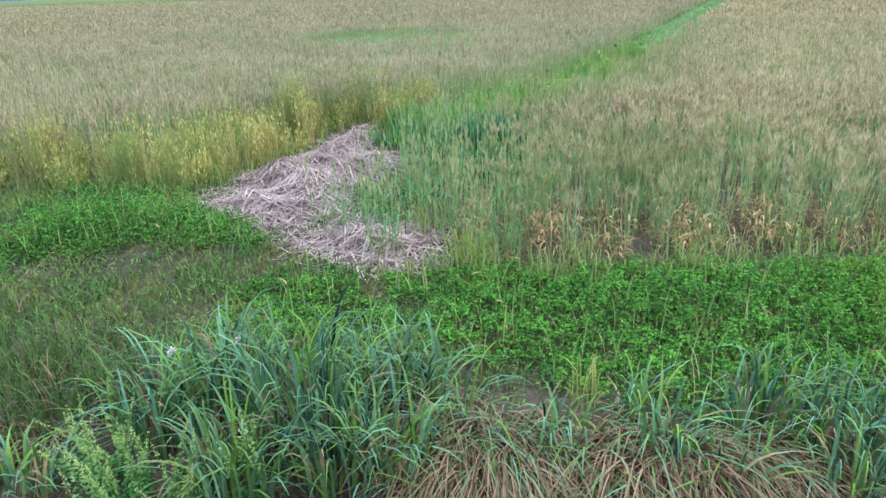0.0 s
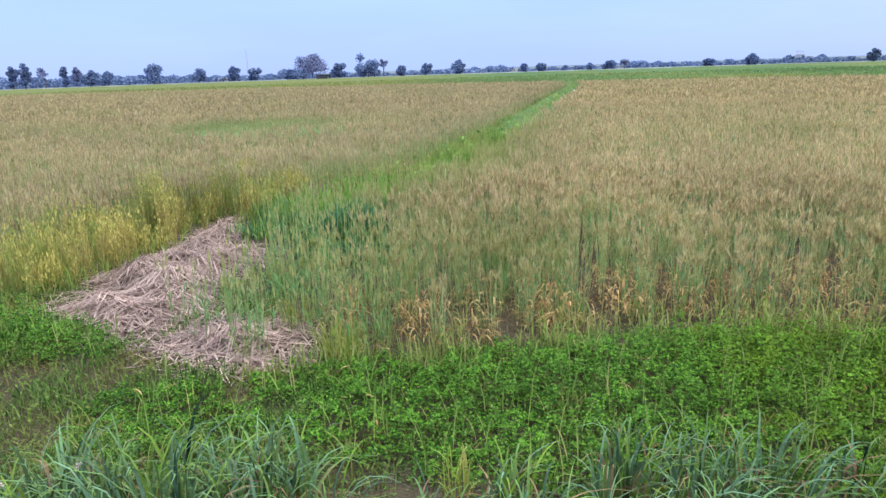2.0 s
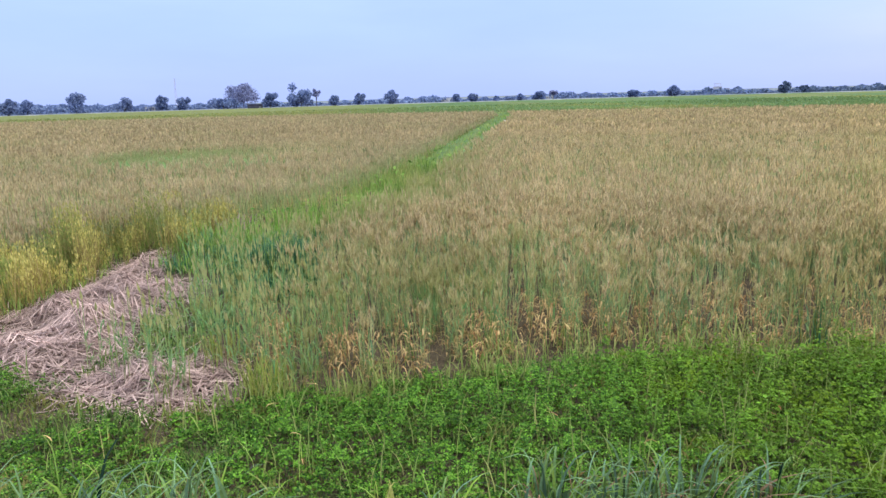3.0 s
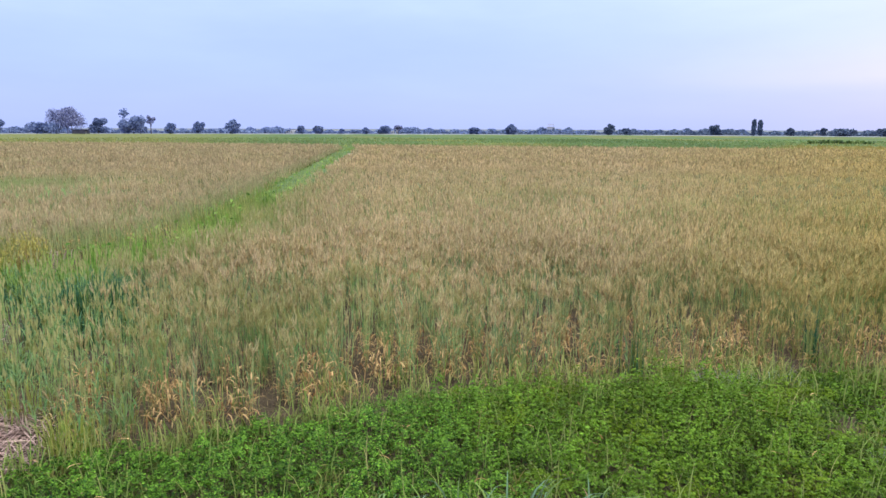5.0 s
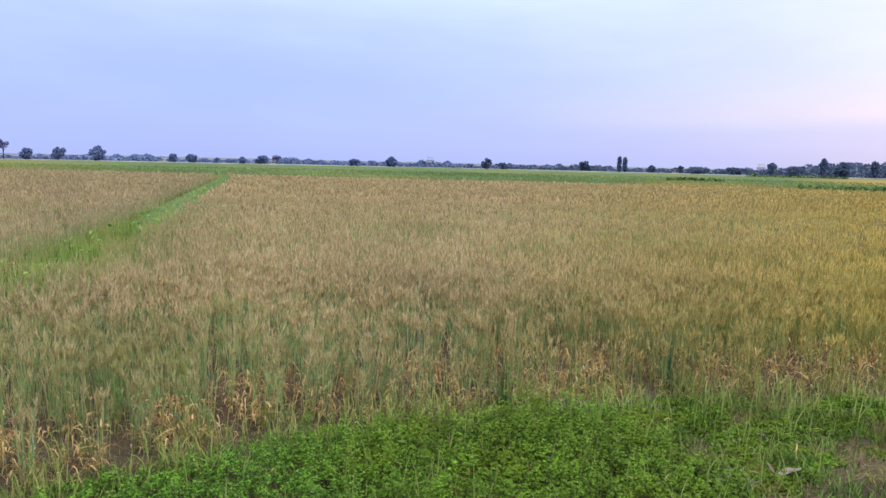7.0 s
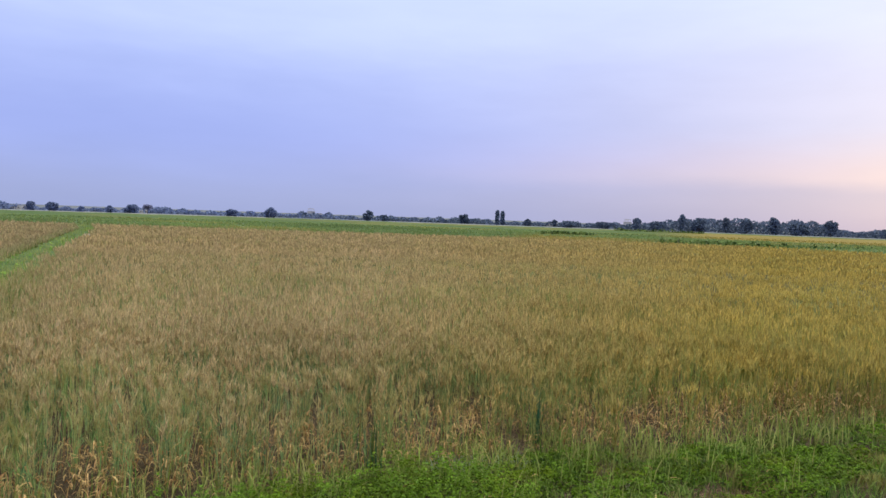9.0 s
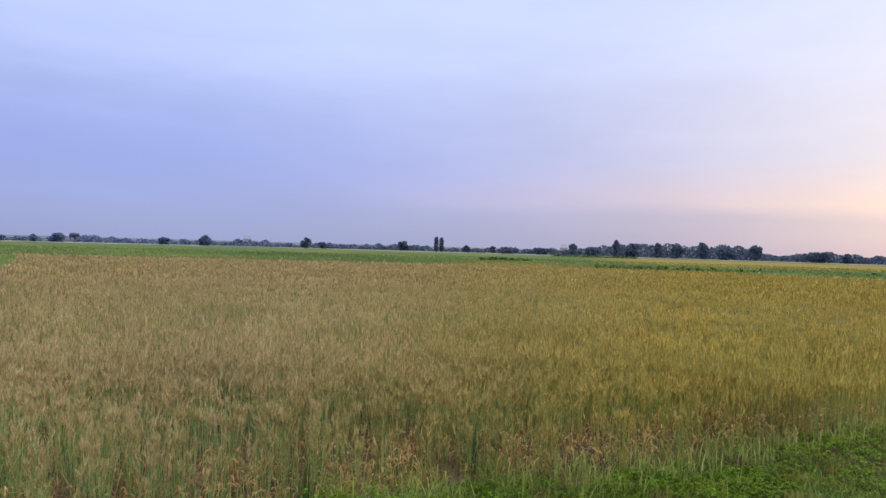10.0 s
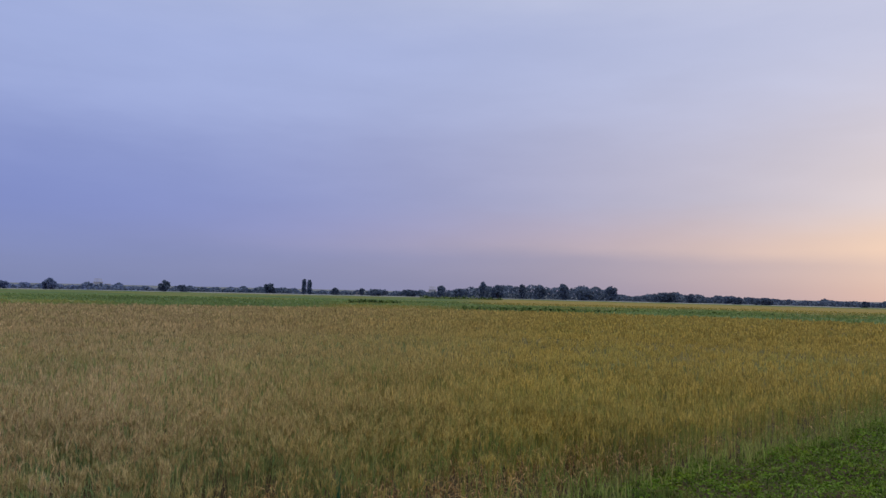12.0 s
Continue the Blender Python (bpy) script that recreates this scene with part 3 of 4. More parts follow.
def yellowing(x, y):
    r, a = np.hypot(x, y), np.degrees(np.arctan2(x, y))
    g = 0.9 * smooth(56, 63, a) * smooth(138, 165, r + 8 * wave(x, y, 25, 53)) * smooth(275, 255, r)
    g = np.maximum(g, 0.45 * smooth(225, 245, r) * smooth(262, 250, r) * smooth(24, 34, a) * smooth(58, 50, a))
    g = np.maximum(g, 0.7 * smooth(46, 50, a) * smooth(62, 54, a) * smooth(128, 116, r))
    g = np.maximum(g, 0.35 * smooth(12, 0, a))
    g = np.maximum(g, 0.35 * smooth(0.3, 1.0, wave(x, y, 25, 51)))
    return np.clip(g, 0, 1)


rr, aa = np.geomspace(60, 310, 100), np.radians(np.linspace(-44, 97, 283))
R, A = np.meshgrid(rr, aa, indexing="ij")
X, Y = 0.8 + R * np.sin(A), -0.75 + R * np.cos(A)
Z = 0.42 + 0.05 * wave(X, Y, 6, 52) + 0.35 * smooth(60, 75, np.degrees(A)) * smooth(14, 4, np.abs(R - 100))
heap.sheet(X, Y, Z, inside((X[:-1, :-1] + X[1:, 1:]) / 2, (Y[:-1, :-1] + Y[1:, 1:]) / 2, FAR_FIELD), 1, yellowing(X, Y))
x, y, r = fan(None, 62.0, 180.0, lambda q: 3.2 * (70 / q) ** 1.9)
keep = inside(x, y, FAR_FIELD)
x, y, r = x[keep], y[keep], r[keep]
n = len(x)
base = p3(x, y, 0.3)
base[:, 2] += 0.35 * smooth(60, 75, np.degrees(np.arctan2(x, y))) * smooth(14, 4, np.abs(r - 100))
tall = np.concatenate([rng.normal(0, 0.06, (n, 2)), rng.uniform(0.2, 0.42, (n, 1))], 1)
for k in range(2):
    heap.diamonds(base, base + tall, rng.uniform(0.07, 0.16, n) * (0.4 + r / 140), 0, np.clip(yellowing(x, y) + rng.normal(0, 0.1, n), 0, 1), 0.5)
tagged(heap.put("green_crop_field", [M_CROP, M_CROPSHEET]), "young green crop field beyond the ripening wheat", "field", kind="stuff")


def bank_weeds(a0, a1, near_r, far_r, count, tall, label):
    """A low ragged line of dark weeds on a field bank."""
    heap = Heap()
    a, q = rng.uniform(a0, a1, count), rng.uniform(0, 1, count)
    r = near_r + (far_r - near_r) * q
    x, y = 0.8 + r * np.sin(np.radians(a)), -0.75 + r * np.cos(np.radians(a))
    z = 0.4 + tall * rng.uniform(0, 1, count) * (0.65 + 0.45 * wave(x, y, 2.5, 55))
    heap.leaves(p3(x, y, z), rng.uniform(0.25, 0.6, count), 0, 0.0, 0.2, 1.5)
    tagged(heap.put("bank_weeds", [M_OLIVE]), label, "weeds", kind="stuff")


bank_weeds(54.5, 61.0, 250, 254, 900, 0.9, "low dark line of weeds on a far field bank")
bank_weeds(49.0, 53.0, 138, 143, 500, 0.55, "dark weedy patch on a field bank")
bank_weeds(58.0, 82.0, 96, 112, 1500, 0.45, "dark green weeds along the bank beyond the wheat")

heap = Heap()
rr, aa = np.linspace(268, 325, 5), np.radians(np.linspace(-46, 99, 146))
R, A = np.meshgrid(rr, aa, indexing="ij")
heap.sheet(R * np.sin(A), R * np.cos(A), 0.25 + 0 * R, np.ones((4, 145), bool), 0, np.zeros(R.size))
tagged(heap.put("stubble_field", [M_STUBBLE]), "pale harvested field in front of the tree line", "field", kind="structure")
# plain out to the horizon, its blue-grey base colour standing for haze
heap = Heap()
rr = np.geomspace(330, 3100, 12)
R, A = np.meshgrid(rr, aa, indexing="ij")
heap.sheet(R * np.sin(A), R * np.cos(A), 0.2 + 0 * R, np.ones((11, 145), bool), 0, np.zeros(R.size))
tagged(heap.put("hazed_farmland", [M_FARLAND]), "farmland beyond the tree line, tinted blue-grey for haze", "field", kind="structure")

# ---- verge plants ----
CLOVER = [  # centre, half sizes, height
    (-4.2, 6.9, 1.15, 1.15, 0.36), (-2.9, 6.7, 0.95, 0.75, 0.2), (-1.45, 5.05, 0.6, 0.38, 0.16), (0.2, 5.25, 0.9, 0.5, 0.14), (1.6, 4.95, 1.5, 0.75, 0.22),
    (3.6, 4.85, 1.7, 0.95, 0.32), (5.3, 4.35, 1.5, 1.0, 0.40), (5.2, 3.3, 1.3, 0.8, 0.26), (3.4, 3.7, 1.4, 0.6, 0.12), (6.9, 4.5, 1.4, 0.55, 0.14), (-5.6, 5.6, 1.2, 1.0, 0.18), (9.0, 3.6, 1.3, 0.4, 0.1),
    (-1.1, 4.45, 0.9, 0.6, 0.11), (6.9, 3.2, 1.1, 0.5, 0.07), (7.7, 3.65, 0.9, 0.4, 0.08), (0.7, 4.4, 1.3, 0.6, 0.14), (2.1, 3.95, 1.5, 0.7, 0.16), (3.9, 3.2, 1.2, 0.5, 0.12),
    (9.8, 2.7, 1.5, 0.6, 0.12), (11.2, 1.2, 1.8, 0.9, 0.12), (13.8, 0.2, 2.2, 1.1, 0.14), (17.0, -1.2, 2.6, 1.1, 0.16), (12.6, 2.2, 2.2, 0.9, 0.16), (15.6, 1.0, 2.6, 1.0, 0.2), (19.2, -0.2, 3.0, 1.0, 0.2), (23.5, -1.4, 3.0, 1.0, 0.2)]


def clover_cover(x, y):
    best, tall = np.zeros(np.shape(x)), np.zeros(np.shape(x))
    for cx, cy, ax, ay, hh in CLOVER:
        d = np.hypot((x - cx) / ax, (y - cy) / ay) + 0.16 * wave(x, y, 0.35, 61)
        cover = smooth(1.08, 0.8, d)
        best = np.maximum(best, cover)
        tall = np.maximum(tall, hh * np.sqrt(np.clip(1.05 - d * d, 0, 1)))
    return best, tall


def verge(x, y):
    return ~inside(x, y, FIELD_R) & ~inside(x, y, STRAW) & ~inside(x, y, STRAW_SMALL) & ~inside(x, y, FIELD_L)


heap = Heap()
x, y = rng.uniform(-8, 11, 230000), rng.uniform(2.2, 7.6, 230000)
x, y = np.concatenate([x, rng.uniform(10.5, 26, 46000)]), np.concatenate([y, rng.uniform(-3.6, 3.4, 46000)])
cover, tall = clover_cover(x, y)
keep = (rng.uniform(0, 1, len(x)) < cover) & verge(x, y)
x, y, tall = x[keep], y[keep], tall[keep]
n = len(x)
lump = 0.7 + 0.55 * wave(x, y, 0.22, 62) + 0.35 * wave(x, y, 0.10, 64)
z = ground_z(x, y) + tall * lump * (1.05 - rng.uniform(0, 0.55 + 0.45 * np.maximum(smooth(2.5, 4.5, x), smooth(-1.5, -2.5, x)))) + 0.02
gy = np.clip(0.8 * smooth(0.35, 1.0, wave(x, y, 0.5, 63)) * smooth(2.2, 4.5, x) + 0.75 * smooth(2.5, 4.5, x) * rng.uniform(0.4, 1, n), 0, 1)
turn = rng.uniform(0, 6.283, n)
for k in range(3):
    a = turn + k * 2.094
    c = p3(x + np.cos(a) * 0.012, y + np.sin(a) * 0.012, z)
    heap.leaves(c, rng.uniform(0.014, 0.026, n) * (1 + 0.2 * smooth(2.5, 4.5, x) + 0.5 * smooth(9, 13, x)), 0, gy, 1.0, 1.2)
pick = rng.uniform(0, 1, n) < 0.25
m = pick.sum()
heap.ribbons(p3(x[pick], y[pick], ground_z(x[pick], y[pick])), rng.normal(0, 0.02, (m, 2)), z[pick] - ground_z(x[pick], y[pick]), 0.004, 0, 0.2, 1, 1.0)
x, y = rng.uniform(-6, 10, 2600), rng.uniform(2.4, 7.2, 2600)
keep = (clover_cover(x, y)[0] > 0.6) & verge(x, y)
x, y = x[keep], y[keep]
n = len(x)
b = rng.uniform(0, 6.283, n)
heap.ribbons(p3(x, y, ground_z(x, y) + 0.05), np.stack([np.cos(b), np.sin(b)], -1) * rng.uniform(0.03, 0.16, (n, 1)), rng.uniform(0.2, 0.48, n), rng.uniform(0.007, 0.012, n), 1, np.clip(rng.normal(0.4, 0.3, n), 0, 1), 3, droop=0.2)
pick = rng.uniform(0, 1, n) < 0.06
m = pick.sum()
heap.ribbons(p3(x[pick], y[pick], ground_z(x[pick], y[pick]) + rng.uniform(0.10, 0.2, m)), np.stack([np.cos(b[pick]), np.sin(b[pick])], -1) * 0.12, rng.uniform(0.02, 0.1, m), 0.016, 2, 0.0, 3, droop=0.6)
tagged(heap.put("clover", [M_CLOVER, M_PATHGRASS, M_DRY]), "dense low green clover along the wheat edge", "clover", kind="stuff")

heap = Heap()
x, y = rng.uniform(-8.5, 12, 160000), rng.uniform(0.3, 9.0, 160000)
x, y = np.concatenate([x, rng.uniform(10, 30, 42000)]), np.concatenate([y, rng.uniform(-7, 4, 42000)])
keep = verge(x, y) & (rng.uniform(0, 1, len(x)) < smooth(0.2, 1.9, y + 0.32 * np.maximum(x - 6, 0) + 1.6 * (x > 8))) & ((x < 10.5) | (away(x, y, EDGE) < 4.0)) & (rng.uniform(0, 1, len(x)) < np.clip(0.75 + 0.35 * wave(x, y, 0.7, 71), 0.15, 1))
bare = 0.8 * np.exp(-(((x - 8.4) / 1.1) ** 2 + ((y - 2.75) / 0.5) ** 2)) + 0.8 * np.exp(-(((x + 0.3) / 0.9) ** 2 + ((y - 4.1) / 0.35) ** 2)) 
keep &= rng.uniform(0, 1, len(x)) > 0.93 * bare
keep &= rng.uniform(0, 1, len(x)) > 0.93 * smooth(3.8, 3.3, y) * smooth(4.0, 3.0, x)
x, y = x[keep], y[keep]
n = len(x)
b = rng.uniform(0, 6.283, n)
hh = rng.uniform(0.07, 0.24, n) * (0.75 + 0.4 * wave(x, y, 0.6, 72))
lean = np.stack([np.cos(b), np.sin(b)], -1) * rng.uniform(0.02, 0.12, (n, 1))
heap.ribbons(p3(x, y, ground_z(x, y)), lean, hh, rng.uniform(0.009, 0.018, n) * (1 + 0.05 * np.maximum(x - 8, 0)), 0, np.clip(0.2 + 0.5 * wave(x, y, 0.5, 73) + 0.3 * np.exp(-(((x + 2.2) / 1.3) ** 2 + ((y - 4.6) / 0.7) ** 2)) + rng.normal(0, 0.2, n), 0, 1), 2, droop=0.3)
# small weed leaves among the grass
x, y = rng.uniform(-8, 12, 70000), rng.uniform(2.0, 8.5, 70000)
keep = verge(x, y) & (wave(x, y, 0.45, 74) > -0.75) & (y > 3.2)
x, y = x[keep], y[keep]
heap.leaves(p3(x, y, ground_z(x, y) + rng.uniform(0.02, 0.18, len(x))), rng.uniform(0.010, 0.022, len(x)), 0, np.clip(rng.normal(0.15, 0.25, len(x)), 0, 1), 0.4, 2.4)
tagged(heap.put("verge_grass", [M_GRASS]), "rough olive grass and small weeds on the verge", "grass", kind="stuff")

# taller blades and dry stalks where the wheat meets the clover
heap = Heap()
x, y = rng.uniform(-1.0, 24, 55000), rng.uniform(-1.2, 6.8, 55000)
keep = (away(x, y, EDGE) < 0.62) & (wave(x, y, 0.4, 81) > -0.05)
x, y = x[keep], y[keep]
n = len(x)
b = rng.uniform(0, 6.283, n)
heap.ribbons(p3(x, y, ground_z(x, y)), np.stack([np.cos(b), np.sin(b)], -1) * rng.uniform(0.05, 0.22, (n, 1)), rng.uniform(0.2, 0.58, n), rng.uniform(0.008, 0.015, n), 0, np.clip(rng.normal(0.5, 0.3, n), 0, 1), 3, droop=0.35)
x, y = rng.uniform(0.0, 14, 32000), rng.uniform(2.5, 7.6, 32000)
keep = inside(x, y, FIELD_R) & (away(x, y, EDGE) < 1.3) & (wave(x, y, 0.55, 82) + rng.normal(0, 0.35, len(x)) > 0.15)
x, y = x[keep], y[keep]
n = len(x)
b = rng.uniform(0, 6.283, n)
heap.ribbons(p3(x, y, ground_z(x, y) + rng.uniform(0.02, 0.46, n)), np.stack([np.cos(b), np.sin(b)], -1) * rng.uniform(0.04, 0.20, (n, 1)), rng.uniform(0.03, 0.18, n), rng.uniform(0.009, 0.021, n), 1, np.clip(rng.normal(-0.05, 0.3, n), 0, 0.8), 3, 1.4, droop=rng.uniform(0.3, 2.6, (n, 1)))
x, y = rng.uniform(-0.8, 16, 26000), rng.uniform(1.8, 9.0, 26000)
keep = inside(x, y, FIELD_R) & (away(x, y, EDGE) < 2.2)
x, y = x[keep], y[keep]
n = len(x)
b = rng.uniform(0, 6.283, n)
heap.ribbons(p3(x, y, ground_z(x, y) + 0.012), np.stack([np.cos(b), np.sin(b)], -1) * rng.uniform(0.03, 0.14, (n, 1)), rng.uniform(0.0, 0.03, n), rng.uniform(0.006, 0.014, n), 2, rng.uniform(0, 0.4, n), 1, 1.0, belly=0.5, tip=0.5)
tagged(heap.put("edge_grass", [M_PATHGRASS, M_DRY, M_DEADREED]), "yellow-green grass and withered leaves at the wheat edge", "grass", kind="stuff")


# ---- tufts of reed grass in the foreground ----
def tuft(place, spread, blades, tall, mats, label, name="grass_tuft", dry=0.3, reach=0.45, width=0.020, toward=(0.0, 0.0), droop=0.45, plumes=0):
    n = int(blades * (1.2 if dry > 0.9 else 0.68))
    a = rng.uniform(0, 6.283, n)
    q = np.sqrt(rng.uniform(0, 1, n)) * spread
    base = p3(q * np.cos(a), q * np.sin(a), rng.uniform(-0.04, 0.0, n))
    b = a + rng.normal(0, 1.0, n)
    lean = np.stack([np.cos(b), np.sin(b)], -1) * (rng.uniform(0.15, 1.0, (n, 1)) * reach) + np.array(toward)
    hh = tall * rng.uniform(0.4, 1.1, n)
    pick = rng.uniform(0, 1, n) < dry
    thing = new(name)
    for sel, mat, title in ((~pick, 0, "foliage"), (pick, 1, "dead_foliage")):
        k = sel.sum()
        if k == 0:
            continue
        heap = Heap()
        heap.ribbons(base[sel], lean[sel], hh[sel] * (0.75 if mat else 1.0), rng.uniform(0.6, 1.3, k) * width, 0, 0.0 if mat else np.clip(rng.normal(0.3, 0.35, k), 0, 1), 6, 2.2, droop=droop, belly=0.3, tip=0.05)
        tagged(heap.put(title, [mats[mat]], thing), kind="stuff")
    for k in range(plumes):
        heap = Heap()
        b, q = rng.uniform(0, 6.283), rng.uniform(0.1, 0.3)
        top = np.array([[q * math.cos(b), q * math.sin(b), tall * rng.uniform(0.5, 0.7)]])
        heap.ribbons(p3(np.zeros(1), np.zeros(1), 0.0), top[:, :2], top[:, 2], 0.005, 0, 0.0, 4, 1.6)
        m = 60
        t = rng.uniform(0, 1, (m, 1))
        c = top + [[0.05 * math.cos(b), 0.05 * math.sin(b), 0.05]] * t + rng.normal(0, 0.006, (m, 3))
        heap.leaves(c, 0.011, 0, 0.0, 0.0, 2.2)
        tagged(heap.put("seed_plume", [M_PAPER], thing), "white feathery seed plume")
    x, y = place
    thing.location = (x, y, float(ground_z(np.array(x), np.array(y))))
    return tagged(thing, label, "grass tuft", "tufts on the verge")


GREEN_TUFT, DEAD_TUFT = "tall blue-green reed grass tuft with arching blades", "collapsed tuft of dead brown grass with few green blades"
for px, py, sp, nb, ta in ((-1.35, 3.15, 0.34, 300, 1.15), (-0.75, 2.85, 0.32, 330, 1.3), (-0.35, 3.2, 0.24, 230, 1.1), (-1.75, 2.95, 0.3, 240, 1.0), (-1.05, 2.4, 0.28, 220, 0.9), (-0.2, 2.6, 0.24, 170, 0.95), (-0.5, 2.5, 0.25, 200, 0.9), (-2.3, 2.3, 0.28, 170, 0.55), (-0.1, 3.35, 0.16, 90, 0.9)):
    tuft((px, py), sp, nb, ta, [M_REED, M_DEADREED], GREEN_TUFT, width=0.021, reach=0.5, dry=0.18, plumes=1 if px in (-1.35, -1.75) else 0)
for px, py, sp, nb, ta in ((-2.5, 3.1, 0.4, 420, 0.75), (-3.0, 3.5, 0.45, 380, 0.7), (-2.0, 3.4, 0.4, 320, 0.7), (-3.5, 3.2, 0.4, 280, 0.6), (-1.7, 3.8, 0.45, 260, 0.5), (-2.7, 4.1, 0.5, 280, 0.5), (-1.1, 3.9, 0.4, 200, 0.42), (-3.9, 4.2, 0.5, 240, 0.5), (-0.4, 3.9, 0.35, 160, 0.4)):
    tuft((px, py), sp, nb, ta, [M_OLIVE, M_DEADREED], "olive tuft of thin wiry grass stems", width=0.009, reach=0.35, dry=0.2)
for px, py, sp, nb, ta in ((1.35, 2.75, 0.16, 130, 0.75), (0.45, 2.65, 0.22, 70, 0.65), (2.0, 3.1, 0.22, 170, 0.9), (2.35, 2.95, 0.24, 190, 0.95), (2.85, 3.0, 0.3, 200, 0.85), (0.8, 2.85, 0.2, 90, 0.7), (1.65, 2.6, 0.2, 70, 0.6), (2.3, 2.5, 0.22, 170, 0.8), (3.4, 2.9, 0.25, 110, 0.6), (0.15, 3.0, 0.2, 70, 0.8), (1.25, 3.2, 0.16, 80, 0.6), (1.0, 2.5, 0.2, 40, 0.55)):
    tuft((px, py), sp, nb, ta, [M_REED, M_DEADREED], GREEN_TUFT, dry=0.2, width=0.020, reach=0.45, toward=(0.06, -0.1))
for px, py, sp, nb, ta in ((0.1, 2.9, 0.30, 340, 0.75), (0.4, 2.75, 0.32, 380, 0.75), (0.65, 2.95, 0.24, 260, 0.5), (1.15, 2.75, 0.26, 380, 0.6), (1.5, 2.75, 0.18, 210, 0.55), (1.8, 2.85, 0.2, 190, 0.5), (2.15, 2.7, 0.2, 170, 0.45), (-2.6, 2.75, 0.28, 200, 0.35), (0.1, 2.4, 0.3, 200, 0.45), (0.8, 2.4, 0.3, 240, 0.45), (-0.05, 3.3, 0.2, 150, 0.5)):
    tuft((px, py), sp, nb, ta, [M_REED, M_DEADREED], DEAD_TUFT, dry=0.93, reach=0.5, toward=(0.0, -0.34), droop=0.75, width=0.013, plumes=1 if (px, py) == (-0.05, 3.3) else 0)
tuft((0.95, 3.4), 0.11, 70, 0.5, [M_LIME, M_DEADREED], "small yellow-green grass tuft among the clover", dry=0.05, reach=0.14, width=0.011)
tuft((0.1, 5.75), 0.20, 190, 0.72, [M_LIME, M_DEADREED], "tall yellow-green grass tuft at the wheat corner", dry=0.1, reach=0.22, width=0.011)
tuft((-0.35, 6.9), 0.25, 150, 0.6, [M_LIME, M_DEADREED], "tall yellow-green grass tuft beside the straw", dry=0.25, reach=0.25, width=0.011)
tuft((0.35, 7.6), 0.25, 130, 0.6, [M_LIME, M_DEADREED], "tall yellow-green grass tuft beside the straw", dry=0.25, reach=0.25, width=0.011)
tuft((0.1, 10.3), 0.42, 950, 1.25, [M_DARKWEED, M_GRASS], "dark blue-green dense clump of tall grass", dry=0.45, reach=0.25, width=0.016)
for px, py, sp, nb, ta in ((-0.3, 10.7, 0.35, 420, 0.85), (0.45, 9.7, 0.32, 380, 0.8), (0.0, 9.2, 0.3, 300, 0.65), (0.55, 10.6, 0.3, 340, 0.9)):
    tuft((px, py), sp, nb, ta, [M_DARKWEED, M_GRASS], "dark green clump of weeds at the wheat corner", dry=0.5, reach=0.25, width=0.017)
tuft((-1.55, 11.6), 0.3, 260, 0.5, [M_DARKWEED, M_GRASS], "low dark green grass clump beside the straw", dry=0.5, reach=0.3, width=0.014)
for px, py, sp, nb, ta in ((-0.75, 11.6, 0.5, 360, 0.8), (0.4, 11.6, 0.45, 320, 0.85), (-0.45, 9.9, 0.35, 260, 0.75), (-1.2, 12.9, 0.5, 360, 0.8), (0.7, 12.9, 0.5, 340, 0.85), (-0.6, 8.3, 0.3, 180, 0.65)):
    tuft((px, py), sp, nb, ta, [M_GRASS, M_DARKWEED], "leafy dark green weed clump at the end of the strip", dry=0.7, reach=0.4)
tuft((5.78, 5.75), 0.13, 70, 0.72, [M_GRASS, M_DARKWEED], "dark green grass clump standing in the wheat", dry=0.5, reach=0.12, width=0.015, droop=0.1)
tuft((8.04, 5.3), 0.07, 75, 0.72, [M_DARKWEED, M_DARKWEED], "dark green grass clump standing in the wheat", dry=0.0, reach=0.07, width=0.018, droop=0.05)
tuft((6.35, 3.05), 0.16, 90, 0.26, [M_SILVER, M_DEADREED], "low silvery grey-green tuft beside bare soil", dry=0.05, reach=0.14, width=0.008)
tuft((-0.9, 14.3), 0.4, 130, 0.8, [M_STRAW, M_STRAW], "dry greyish grass clump beside the green strip", dry=0.0, reach=0.4)
for px, py in ((6.7, 4.95), (7.1, 4.8), (6.3, 5.1)):
    tuft((px, py), 0.2, 130, 0.36, [M_SILVER, M_DEADREED], "fuzzy silvery grey-green tuft at the wheat edge", dry=0.15, reach=0.16, width=0.008)


def spike_weed(place, stems, tall, label):
    """A leafy weed whose stems carry small leaves up to a pale yellow-green spike."""
    thing = new("spike_weed")
    for s in range(stems):
        heap = Heap()
        bx, by, lx, ly = rng.normal(0, 0.10), rng.normal(0, 0.08), rng.normal(0, 0.1), rng.normal(0, 0.1)
        hh = tall * rng.uniform(0.6, 1.05)
        heap.ribbons(p3(np.array([bx]), np.array([by]), -0.02), np.array([[lx, ly]]), hh, 0.007, 1, 0.8, 3, 1.5)
        k = 110
        t = rng.uniform(0.1, 1.0, k)
        a = rng.uniform(0, 6.283, k)
        q = 0.05 * (1.1 - t) * rng.uniform(0.3, 1.0, k)
        c = np.stack([bx + lx * t ** 1.5 + q * np.cos(a), by + ly * t ** 1.5 + q * np.sin(a), hh * t], -1)
        heap.leaves(c, 0.024 * (1.25 - t), 0, np.clip(1.25 - 1.25 * t, 0.0, 1), 0.4, 1.8)
        heap.put("flower_stem", [M_SPIKE, M_WEEDSTEM], thing)
    x, y = place
    thing.location = (x, y, float(ground_z(np.array(x), np.array(y))))
    return tagged(thing, label, "weed", "leafy weeds on the verge")


